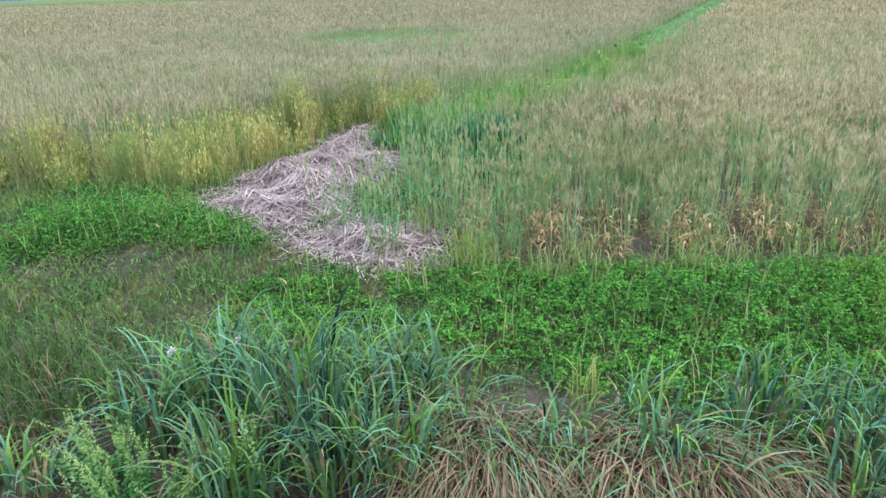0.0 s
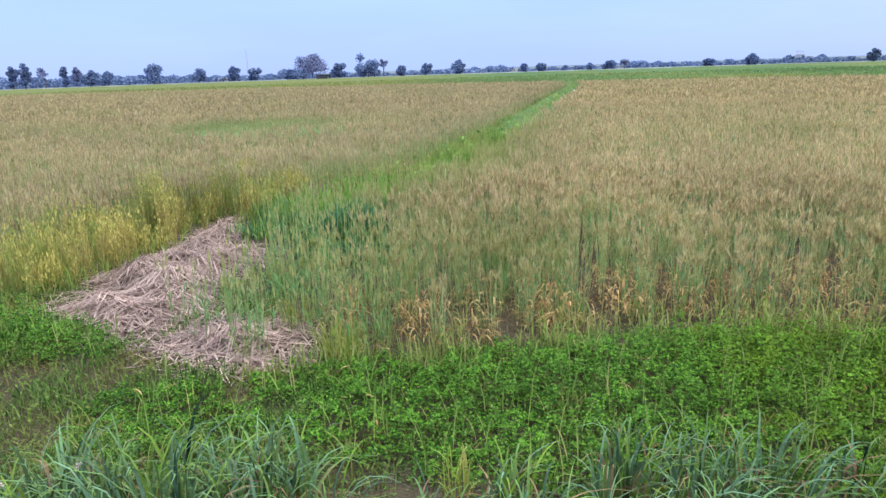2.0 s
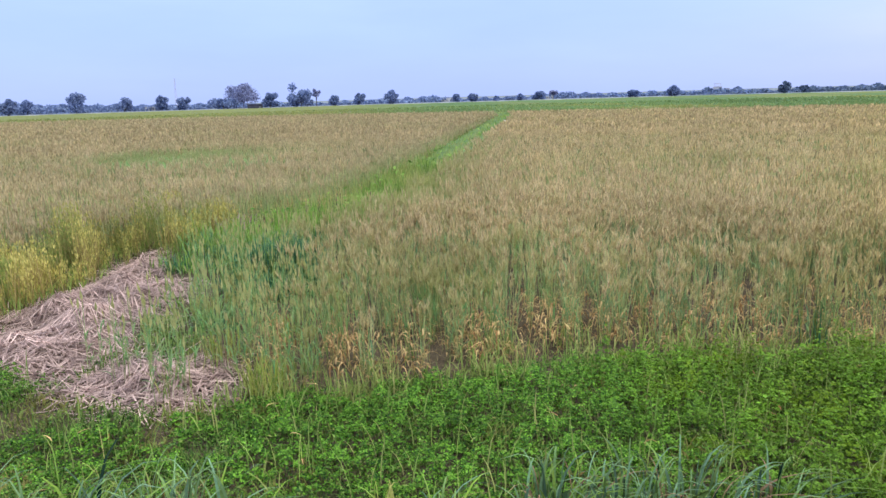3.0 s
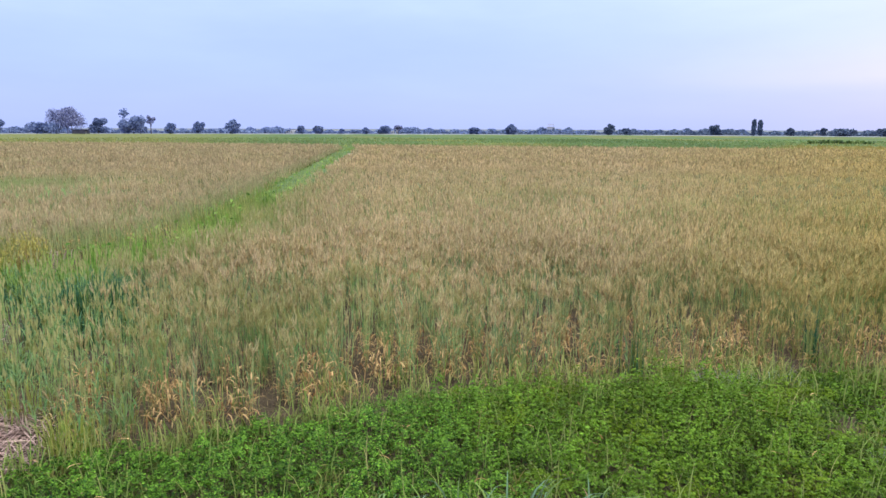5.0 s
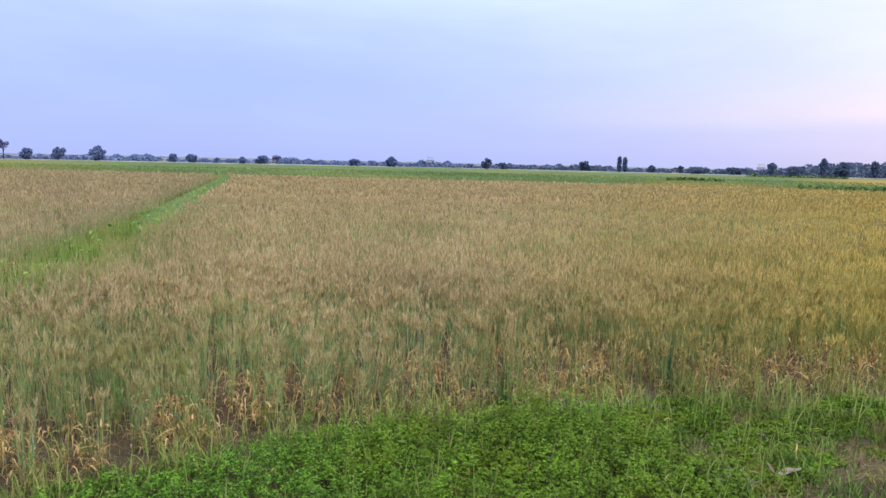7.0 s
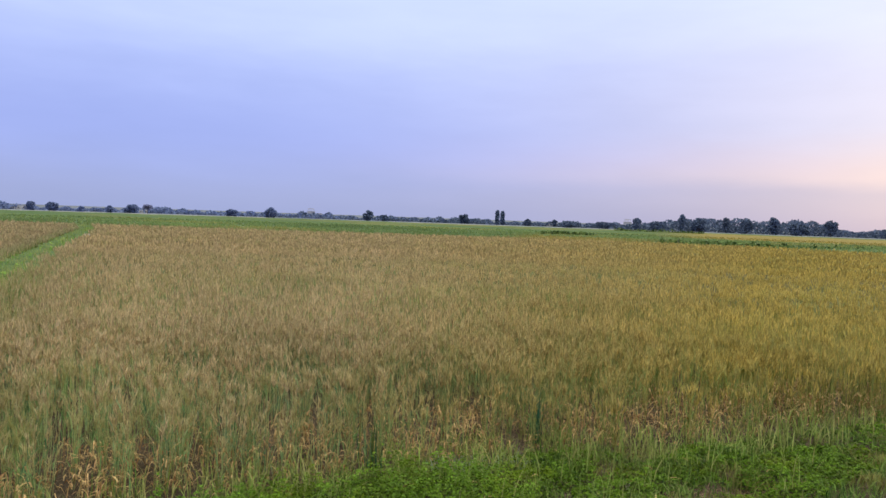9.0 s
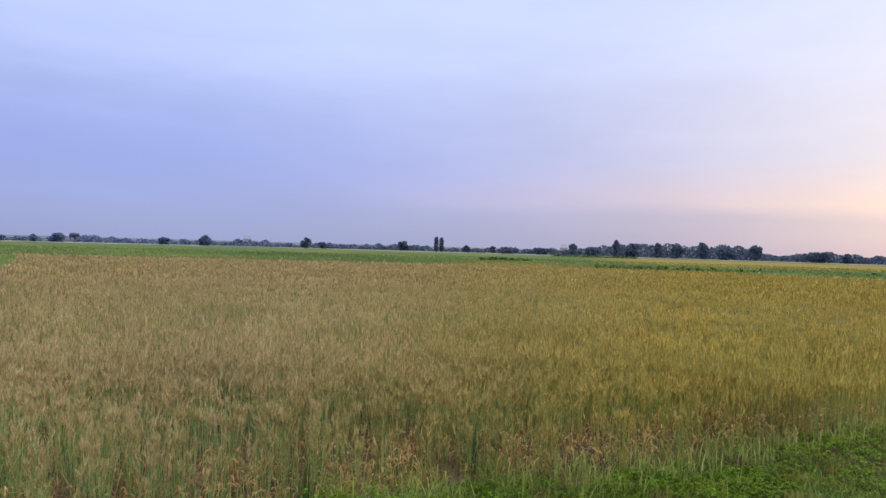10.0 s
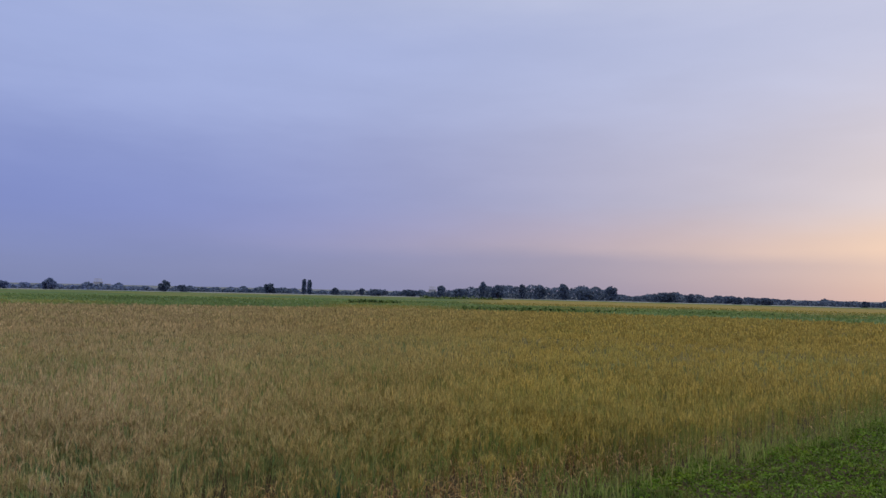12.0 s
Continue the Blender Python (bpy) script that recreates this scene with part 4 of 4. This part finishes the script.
for px, py, st, ta in ((-1.75, 2.45, 9, 0.62), (-1.5, 2.35, 8, 0.5), (-2.0, 2.5, 7, 0.45), (-1.2, 2.35, 6, 0.5), (-1.0, 2.45, 5, 0.6), (-1.6, 2.15, 8, 0.5), (-1.3, 2.1, 7, 0.4)):
    spike_weed((px, py), st, ta, "leafy green weed with yellow-green flower spikes")

# ---- yellow-green weeds in front of the pale wheat ----
heap = Heap()
x, y = rng.uniform(-10.5, -1.0, 21000), rng.uniform(8.3, 16, 21000)
d = away(x, y, WEED_LINE)
keep = (d < 1.1) & ~inside(x, y, STRAW) & (rng.uniform(0, 1, len(x)) < 0.04 + 0.9 * smooth(-0.1, 0.7, wave(x, y, 0.4, 91)))
x, y = x[keep], y[keep]
n = len(x)
tall = np.clip(0.60 + 0.36 * wave(x, y, 0.5, 92) + rng.normal(0, 0.13, n), 0.2, 1.1)
g = np.clip(0.3 - 0.6 * wave(x, y, 0.6, 93) + rng.normal(0, 0.2, n), 0, 1)
lean = rng.normal(0, 0.08, (n, 2))
base = p3(x, y, ground_z(x, y))
for k in range(3):
    heap.ribbons(base + rng.normal(0, 0.03, (n, 3)) * [1, 1, 0], lean + rng.normal(0, 0.05, (n, 2)), tall * rng.uniform(0.6, 1.0, n), 0.012, 1, g * 0.5, 2, 1.3)
for k in range(18):
    t = rng.uniform(0.15, 1.0, n)
    a = rng.uniform(0, 6.283, n)
    q = rng.uniform(0.004, 0.055, n) * (1.4 - 0.8 * t)
    c = base + np.stack([lean[:, 0] * t + q * np.cos(a), lean[:, 1] * t + q * np.sin(a), tall * t], -1)
    top = c + np.stack([0.3 * q * np.cos(a), 0.3 * q * np.sin(a), rng.uniform(0.035, 0.08, n)], -1)
    heap.diamonds(c, top, rng.uniform(0.007, 0.014, n), 0, np.clip(g + (1 - t) * 0.5 - 0.2, 0, 1))
m = 5000
pickx = rng.integers(0, n, m)
b = rng.uniform(0, 6.283, m)
heap.ribbons(base[pickx] + rng.normal(0, 0.12, (m, 3)) * [1, 1, 0], np.stack([np.cos(b), np.sin(b)], -1) * 0.15, rng.uniform(0.15, 0.45, m), 0.014, 2, rng.uniform(0, 0.5, m), 2, droop=0.3)
tagged(heap.put("yellow_weeds", [M_BUD, M_WEEDSTEM, M_PATHGRASS]), "tall yellow-green budding weeds before the wheat", "weeds", kind="stuff")


# ---- straw heaps ----
def straw_heap(outline, tall, count, label):
    xs, ys = [q[0] for q in outline], [q[1] for q in outline]
    ox, oy = sum(xs) / len(xs), sum(ys) / len(ys)
    thing = new("straw_heap")
    thing.location = (ox, oy, 0)

    def within(x, y):
        return inside(x + 0.22 * wave(x, y, 0.35, 103), y + 0.22 * wave(x, y, 0.4, 104), outline)

    def top(x, y):
        d = np.where(inside(x, y, outline), away(x, y, outline, True), 0)
        return tall * smooth(0, 0.65, d) * (0.75 + 0.45 * wave(x, y, 0.45, 101)) + 0.05 * wave(x, y, 0.16, 102) + ground_z(x, y)

    heap = Heap()
    gx, gy = np.meshgrid(np.arange(min(xs) - 0.2, max(xs) + 0.2, 0.08), np.arange(min(ys) - 0.2, max(ys) + 0.2, 0.08), indexing="ij")
    heap.sheet(gx - ox, gy - oy, top(gx, gy) - 0.02, within(gx[:-1, :-1], gy[:-1, :-1]), 0, np.zeros(gx.size))
    heap.put("litter_mound", [M_MOUND], thing)
    heap = Heap()
    x, y = rng.uniform(min(xs) - 0.15, max(xs) + 0.15, count * 3), rng.uniform(min(ys) - 0.15, max(ys) + 0.15, count * 3)
    keep = within(x + rng.normal(0, 0.08, len(x)), y + rng.normal(0, 0.08, len(x)))
    x, y = x[keep][:count], y[keep][:count]
    n = len(x)
    b = rng.uniform(0, 6.283, n)
    reach = rng.uniform(0.12, 0.42, n)
    ex, ey = x + np.cos(b) * reach, y + np.sin(b) * reach
    z0, z1 = top(x, y) + rng.uniform(0.0, 0.045, n), top(ex, ey) + rng.uniform(0.0, 0.06, n)
    heap.ribbons(np.stack([x - ox, y - oy, z0], -1), np.stack([np.cos(b), np.sin(b)], -1) * reach[:, None], np.clip(z1 - z0, -0.3, 0.3), rng.uniform(0.008, 0.017, n), 0, 0.0, 3, rng.uniform(0.8, 1.4), belly=0.5, tip=0.6, side=b + 1.57 + rng.normal(0, 0.1, n))
    heap.put("straw", [M_STRAW], thing)
    return tagged(thing, label, "straw heap", "straw heaps by the wheat")


straw_heap(STRAW, 0.2, 6200, "long heap of cut pinkish-tan straw beside the wheat")
straw_heap(STRAW_SMALL, 0.14, 1700, "low spread of cut straw next to the clover")
# loose straw around the heaps
heap = Heap()
x, y = rng.uniform(-4.6, 0.2, 900), rng.uniform(5.2, 9.0, 900)
keep = (away(x, y, STRAW, True) < 0.5) | (away(x, y, STRAW_SMALL, True) < 0.3)
x, y = x[keep], y[keep]
b = rng.uniform(0, 6.283, len(x))
heap.ribbons(p3(x, y, ground_z(x, y) + 0.03), np.stack([np.cos(b), np.sin(b)], -1) * 0.25, 0.03, 0.008, 0, 0.0, 2, 1.0, belly=0.5, tip=0.6)
tagged(heap.put("loose_straw", [M_STRAW]), "loose straw stalks scattered round the heaps", "straw", kind="stuff")


# dry stalks on the bare patch of the verge
heap = Heap()
x, y = rng.normal(8.3, 0.9, 700), rng.normal(2.85, 0.38, 700)
b = rng.normal(0.3, 0.9, 700)
heap.ribbons(p3(x, y, ground_z(x, y) + 0.02), np.stack([np.cos(b), np.sin(b)], -1) * rng.uniform(0.05, 0.25, (700, 1)), rng.uniform(0.0, 0.05, 700), rng.uniform(0.003, 0.006, 700), 0, 0.0, 2, 1.0, belly=0.5, tip=0.5)
tagged(heap.put("dry_stalks", [M_DEADREED]), "pale dry stalks lying on bare soil", "litter", kind="stuff")
# stray green wheat standing round the straw heaps
heap = Heap()
x, y = rng.uniform(-1.9, 0.6, 1000), rng.uniform(5.7, 12.5, 1000)
keep = (x > -1.0 - 0.12 * (y - 5.7)) & (wave(x, y, 0.4, 121) > -0.4) & ~inside(x + 0.35 * wave(x, y, 0.5, 122), y, [(-1.1, 7.2), (-1.1, 12), (-3, 12), (-3, 7.2)])
keep |= (np.hypot(x + 1.35, y - 6.9) < 0.45)
x, y = x[keep], y[keep]
n = len(x)
base, tall = p3(x, y, ground_z(x, y)), rng.uniform(0.5, 0.78, n)
lean = rng.normal(0, 0.06, (n, 2))
heap.ribbons(base, lean, tall, 0.009, 0, 1.0, 1, 1.0, tip=0.7)
foot = base + np.concatenate([lean, tall[:, None]], 1)
heap.diamonds(foot, foot + np.concatenate([rng.normal(0, 0.015, (n, 2)), rng.uniform(0.1, 0.16, (n, 1))], 1), 0.015, 1, 0.85)
for k in range(3):
    b = rng.uniform(0, 6.283, n)
    z = rng.uniform(0.08, 0.5, n)
    heap.ribbons(base + np.concatenate([lean * z[:, None], z[:, None]], 1), np.stack([np.cos(b), np.sin(b)], -1) * 0.12, rng.uniform(0.08, 0.22, n), 0.015, 2, 0.6, 3, droop=0.5)
tagged(heap.put("stray_wheat", [M_STEM, M_HEAD, M_LEAF]), "sparse green wheat stalks beside the straw", "wheat", kind="stuff")


# ---- small litter ----
def dry_leaf(place, lobes, label):
    """A crumpled dry leaf: folded lobes (heading, rise, length, width) that meet at one end."""
    bm = bmesh.new()
    for heading, rise, length, width in lobes:
        a, e = radians(heading), radians(rise)
        rows = []
        for i in range(8):
            u = i / 7
            along = length * u
            w = width * math.sin(math.pi * (0.12 + 0.86 * u)) * 0.5
            row = []
            for v in (-1, -0.5, 0, 0.5, 1):
                lift = along * math.sin(e) + 0.45 * abs(v) * w + 0.012 * math.sin(8 * u + 4 * v)
                row.append(bm.verts.new((along * math.cos(e) * math.cos(a) - v * w * math.sin(a), along * math.cos(e) * math.sin(a) + v * w * math.cos(a), lift)))
            rows.append(row)
        for ra, rb in zip(rows, rows[1:]):
            for j in range(4):
                bm.faces.new((ra[j], rb[j], rb[j + 1], ra[j + 1]))
    bmesh.ops.solidify(bm, geom=bm.faces[:], thickness=0.003)
    me = bpy.data.meshes.new("dry_leaf")
    bm.to_mesh(me)
    bm.free()
    me.materials.append(M_PAPER)
    ob = new("dry_leaf", me)
    ob.location = (*place, float(ground_z(np.array(place[0]), np.array(place[1]))) + 0.02)
    return tagged(ob, label, "leaf")


dry_leaf((6.86, 3.0), ((150, 58, 0.17, 0.09), (-38, 22, 0.24, 0.09), (-10, 8, 0.16, 0.06)), "large crumpled pale dry leaf on the verge")
dry_leaf((7.6, 3.6), ((40, 15, 0.12, 0.05),), "small pale dry leaf on the verge")


def white_sack(x, y, z, turn):
    """A half-empty sack lying on its side, pinched at the mouth."""
    bm = bmesh.new()
    bmesh.ops.create_icosphere(bm, subdivisions=3, radius=1.0)
    for v in bm.verts:
        c = v.co
        pinch = 1 - 0.55 * max(0.0, c.x) ** 2
        v.co = Vector((c.x * 0.42, c.y * 0.17 * pinch, c.z * 0.14 * pinch)) * (1 + 0.08 * noise.noise(c * 3.0))
    me = bpy.data.meshes.new("sack")
    bm.to_mesh(me)
    bm.free()
    me.materials.append(M_WHITE)
    ob = new("sack", me)
    ob.matrix_world = pose(x, y, z, 0, 0, turn)
    return tagged(ob, "white sack lying on the grassy strip", "sack")


white_sack(17.1, 58.6, 0.56, 20)

# ---- the distance: trees, hut, mast, buildings ----
def spot(azimuth, distance):
    return Vector((distance * math.sin(radians(azimuth)), distance * math.cos(radians(azimuth)), 0))


def limb(heap, a, b, ra, rb):
    """A tapered six-sided limb between two points."""
    a, b = np.array(a, float), np.array(b, float)
    d = (b - a) / np.linalg.norm(b - a)
    u = np.cross(d, [0.3, 0.9, 0.1])
    u /= np.linalg.norm(u)
    w = np.cross(d, u)
    t = np.arange(6) * np.pi / 3
    ring = np.cos(t)[:, None] * u + np.sin(t)[:, None] * w
    v = np.concatenate([a + ring * ra, b + ring * rb])
    k = np.arange(6)
    heap.add(v, np.stack([k, (k + 1) % 6, (k + 1) % 6 + 6, k + 6], -1), 0, 0.0)


def tree(azimuth, tall, wide, style="round", distance=None, label=None):
    distance = distance or rng.uniform(328, 355)
    scale = distance / 480
    tall, wide = tall * scale, wide * scale
    thing = new("palm_tree" if style == "palm" else "tree")
    thing.location = spot(azimuth, distance)
    trunk, crown = Heap(), Heap()
    open_low = {"round": 0.06, "flat": 0.22, "thin": 0.4, "poplar": 0.04, "bare": 0.22, "palm": 0.8}[style]
    fork = tall * max(open_low + 0.06, 0.14)
    girth = 0.16 if style == "palm" else 0.025 * tall + 0.05
    limb(trunk, (0, 0, -0.2), (rng.normal(0, 0.02) * tall, 0, fork), girth, girth * 0.65)
    if style == "palm":
        limb(trunk, (0, 0, fork), (0, 0, tall * 0.9), girth * 0.65, girth * 0.4)
        n = 60
        b = rng.uniform(0, 6.283, n)
        crown.ribbons(p3(np.zeros(n), np.zeros(n), np.full(n, tall * 0.88)), np.stack([np.cos(b), np.sin(b)], -1) * wide * 0.95, rng.uniform(-0.04, 0.16, n) * tall, 0.5, 0, 0.0, 4, 1.3, droop=1.2)
        crown.leaves(np.array([0, 0, tall * 0.9]) + rng.normal(0, 0.75, (90, 3)), rng.uniform(0.7, 1.3, 90), 0, 0.0, 0.0)
    else:
        lobes = {"round": 15, "flat": 20, "thin": 5, "poplar": 10, "bare": 22}[style]
        for i in range(lobes):
            a = rng.uniform(0, 6.283)
            if style == "poplar":
                cz, q, size = tall * (0.2 + 0.72 * i / (lobes - 1)), 0.1 * wide, 0.42 * wide
            elif style == "flat":
                cz, q, size = tall * rng.uniform(0.25, 0.84), wide * 0.42 * math.sqrt(rng.uniform(0, 1)), wide * 0.13 + tall * 0.10
            elif style == "thin":
                cz, q, size = tall * rng.uniform(0.6, 0.88), wide * 0.3, wide * 0.26
            else:
                cz, q, size = tall * rng.uniform(open_low + 0.12, 0.80), wide * (0.44 if style == "bare" else 0.34) * math.sqrt(rng.uniform(0, 1)), min(wide, tall) * rng.uniform(0.18, 0.27)
            size = min(size, 0.45 * tall)
            cz = min(cz, tall - size * (1.5 if style == "poplar" else 0.8))
            if i == 0 and style in ("round", "bare", "flat"):
                cz, q = tall - size * 0.8, 0.08 * wide
            cx, cy = q * math.cos(a), q * math.sin(a)
            limb(trunk, (0, 0, fork * rng.uniform(0.8, 1.0)), (cx, cy, cz), girth * 0.4, girth * 0.12)
            n = 110
            d = rng.normal(0, 1, (n, 3))
            d /= np.linalg.norm(d, axis=1)[:, None]
            pos = np.array([cx, cy, cz]) + d * size * rng.uniform(0.35, 1.05, (n, 1)) ** 0.6 * [1, 1, 1.7 if style == "poplar" else 0.85]
            if style == "bare":
                for e in pos[::3]:
                    limb(trunk, (cx, cy, cz), tuple(e), 0.07, 0.03)
                crown.leaves(pos, rng.uniform(0.35, 0.75, n), 0, 0.0, 0.0)
            else:
                crown.leaves(pos[:40] if style == "thin" else pos, rng.uniform(0.5, 1.05, 40 if style == "thin" else n), 0, 0.0, 0.0)
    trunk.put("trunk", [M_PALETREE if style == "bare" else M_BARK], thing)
    # crowns left of azimuth 30 get the stronger painted haze
    crown.put("crown", [M_PALETREE if style in ("bare", "thin") else M_HAZIERTREE if azimuth < 30 else M_TREE], thing)
    names = {"round": "distant dark round-crowned field tree", "flat": "distant broad low-crowned dark tree", "thin": "distant slender tree with a thin high crown",
             "poplar": "distant tall narrow upright dark tree", "bare": "distant greyish tree with half-bare twiggy crown", "palm": "distant palm with a small ragged crown"}
    return tagged(thing, label or names[style], "palm" if style == "palm" else "tree", "trees along the horizon")


tree(-4.4, 16.3, 20.5, "bare")
tree(-2.5, 9.3, 11.3)
tree(-0.8, 13.4, 2.7, "palm")
tree(-0.2, 10.9, 15.6, "flat")
tree(1.0, 12.0, 4.8, "thin")
tree(2.3, 6.8, 8.3)
tree(4.2, 7.3, 9.1)
tree(6.7, 9.2, 9.3)
tree(11.8, 5.3, 5.9)
tree(13.0, 5.4, 7.3)
tree(14.8, 3.3, 4.4)
tree(16.7, 4.5, 5.2)
tree(18.2, 5.3, 9.0, "flat")
tree(19.2, 6.1, 5.2, "thin")
tree(25.1, 4.9, 8.3)
tree(28.0, 6.8, 9.0)
tree(35.5, 7.1, 6.6)
tree(36.8, 4.3, 8.1)
tree(43.1, 6.6, 8.6)
tree(45.66, 9.8, 2.7, "poplar")
tree(46.07, 9.3, 2.8, "poplar")
tree(48.0, 4.7, 4.8)
tree(50.1, 4.7, 3.4)
tree(51.3, 4.4, 13.4, "flat")
tree(53.9, 4.5, 9.8, "flat")
tree(-27.6, 8.9, 9.7)
tree(-26.0, 12.8, 9.8)
tree(-24.6, 12.5, 6.6)
tree(-23.9, 14.2, 8.0)
tree(-22.7, 12.4, 7.4, "thin")
tree(-21.5, 11.8, 5.5)
tree(-20.7, 11.6, 5.5, "bare")
tree(-19.9, 9.5, 10.4)
tree(-18.8, 8.5, 7.7)
tree(-15.8, 12.1, 12.1)
tree(-12.7, 9.0, 10.9)
tree(-10.2, 9.3, 7.3)
tree(-8.7, 7.9, 8.8)
tree(-5.9, 6.8, 18.6, "flat")
tree(56.4, 7.8, 6.8)
tree(57.9, 5.8, 11.3, "flat")
tree(59.6, 10.6, 3.8, "poplar")
tree(60.8, 9.0, 9.7)
tree(62.7, 9.3, 4.5, "poplar")
tree(64.1, 9.9, 10.4)
tree(65.9, 10.6, 8.2)
tree(67.5, 7.9, 14.7, "flat")
tree(69.5, 9.7, 7.3)
tree(73.4, 6.4, 18.0, "flat")
tree(75.4, 5.7, 7.1)
tree(78.2, 4.5, 10.5, "flat")
tree(80.1, 4.5, 13.7, "flat")
tree(86.6, 3.8, 4.5)
# continuous low woods behind the trees
heap = Heap()
n = 46000
a = rng.uniform(-46, 99, n)
line = 1.75 + 0.5 * wave(a, 0 * a, 2.5, 111) + 0.6 * wave(a, 0 * a, 0.7, 112) + 1.9 * smooth(-6, -20, a) + 3.6 * smooth(56, 60, a) * smooth(71, 68, a) + 1.5 * smooth(71, 73, a) * smooth(82, 76, a)
r = rng.uniform(358, 400, n)
z = line * rng.uniform(0.0, 1.0, n) * 1.15
at = np.stack([r * np.sin(np.radians(a)), r * np.cos(np.radians(a)), z], -1)
# the left part of the belt takes the leaf colour with more haze in it
hazier = a + rng.normal(0, 8, n) < 32
for sel, mat in ((hazier, 1), (~hazier, 0)):
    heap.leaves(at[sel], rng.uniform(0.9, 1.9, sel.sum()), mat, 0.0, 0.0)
tagged(heap.put("far_woods", [M_TREE, M_HAZIERTREE]), "low dark belt of distant trees and hedges", "woods", kind="stuff")


def block(bm, x0, y0, z0, x1, y1, z1):
    res = bmesh.ops.create_cube(bm, size=1.0, matrix=Matrix.LocRotScale(((x0 + x1) / 2, (y0 + y1) / 2, (z0 + z1) / 2), None, (x1 - x0, y1 - y0, z1 - z0)))
    return res["verts"]


def hut(azimuth, distance, size=0.66):
    thing = new("hut")
    thing.matrix_world = Matrix.Translation(spot(azimuth, distance)) @ pose(0, 0, 0, 0, 0, -azimuth) @ Matrix.Scale(size, 4)
    bm = bmesh.new()
    block(bm, -4.6, -2.5, -0.2, 2.2, 2.5, 2.7)
    block(bm, 3.2, -2.5, -0.2, 4.6, 2.5, 2.7)
    block(bm, 2.2, -2.5, 2.1, 3.2, 2.5, 2.7)
    block(bm, 2.2, 1.5, -0.2, 3.2, 2.5, 2.1)
    part("wall", bm, M_MUD, thing)
    bm = bmesh.new()
    block(bm, -5.0, -2.9, 2.7, 5.0, 2.9, 3.0)
    part("roof", bm, M_MUD, thing)
    bm = bmesh.new()
    block(bm, 2.25, -1.2, -0.1, 3.15, -1.1, 2.0)
    part("door", bm, M_PLASTER, thing, "pale plank door")
    return tagged(thing, "small dark mud-walled farm hut under a tree", "hut")


def house(azimuth, distance, wide, tall, label, storeys=1, size=0.5):
    thing = new("house")
    thing.matrix_world = Matrix.Translation(spot(azimuth, distance)) @ pose(0, 0, 0, 0, 0, -azimuth) @ Matrix.Scale(size, 4)
    bm = bmesh.new()
    block(bm, -wide / 2, -3, -0.2, wide / 2, 3, tall)
    part("wall", bm, M_PLASTER, thing)
    bm = bmesh.new()
    block(bm, -wide / 2 - 0.3, -3.3, tall, wide / 2 + 0.3, 3.3, tall + 0.3)
    part("roof", bm, M_STEEL, thing)
    for s in range(storeys):
        for i in range(3):
            bm = bmesh.new()
            cx = wide * (i - 1) / 3.2
            zz = tall / storeys * (s + 0.35)
            block(bm, cx - 0.5, -3.06, zz, cx + 0.5, -2.95, zz + 1.1)
            part("window", bm, M_MUD, thing)
    return tagged(thing, label, "house")


def mill(azimuth, distance, size=0.66):
    """A pale multi-level shed tower with a lattice gantry on top."""
    thing = new("mill_building")
    thing.matrix_world = Matrix.Translation(spot(azimuth, distance)) @ pose(0, 0, 0, 0, 0, -azimuth) @ Matrix.Scale(size, 4)
    for x0, x1, z1 in ((-9, -3, 3.6), (-3, 3.5, 5.6), (3.5, 9, 4.2)):
        bm = bmesh.new()
        block(bm, x0, -3, -0.2, x1, 3, z1)
        part("wall", bm, M_STEEL, thing)
        bm = bmesh.new()
        block(bm, x0 - 0.2, -3.2, z1, x1 + 0.2, 3.2, z1 + 0.25)
        part("roof", bm, M_PLASTER, thing)
    bm = bmesh.new()
    for i in range(5):
        block(bm, -2.2 + i * 1.1, -0.15, 5.85, -1.9 + i * 1.1, 0.15, 8.0)
    block(bm, -2.4, -0.2, 7.8, 2.7, 0.2, 8.2)
    part("gantry", bm, M_STEEL, thing)
    return tagged(thing, "pale grey mill building with a lattice gantry", "building")


def mast(azimuth, distance, tall, size=0.66):
    thing = new("radio_mast")
    thing.matrix_world = Matrix.Translation(spot(azimuth, distance)) @ pose(0, 0, 0, 0, 0, -azimuth) @ Matrix.Scale(size, 4)
    for sx_, sy_ in ((-1, -1), (1, -1), (1, 1), (-1, 1)):
        heap = Heap()
        limb(heap, (sx_ * 0.8, sy_ * 0.8, -0.2), (sx_ * 0.3, sy_ * 0.3, tall), 0.13, 0.10)
        heap.put("leg", [M_STEEL], thing)
    for i in range(14):
        z0, z1 = tall * i / 14, tall * (i + 1) / 14
        w0, w1 = 0.8 - 0.5 * i / 14, 0.8 - 0.5 * (i + 1) / 14
        for e in (-1, 1):
            heap = Heap()
            limb(heap, (e * w0, e * w0, z0), (-e * w1, e * w1, z1), 0.07, 0.07)
            heap.put("brace", [M_STEEL], thing)
    return tagged(thing, "thin steel lattice mast behind the trees", "mast")


hut(-3.6, 315)
mast(-9.2, 620, 23, 1.0)
mill(31.0, 405)
mill(55.6, 405)
house(11.0, 362, 12, 4.0, "low white farm building among the trees")
house(-11.0, 362, 9, 3.6, "low white farm building among the trees")
house(18.9, 362, 7, 3.4, "small pale house among the trees")
house(49.9, 362, 10, 3.4, "low white farm building among the trees")
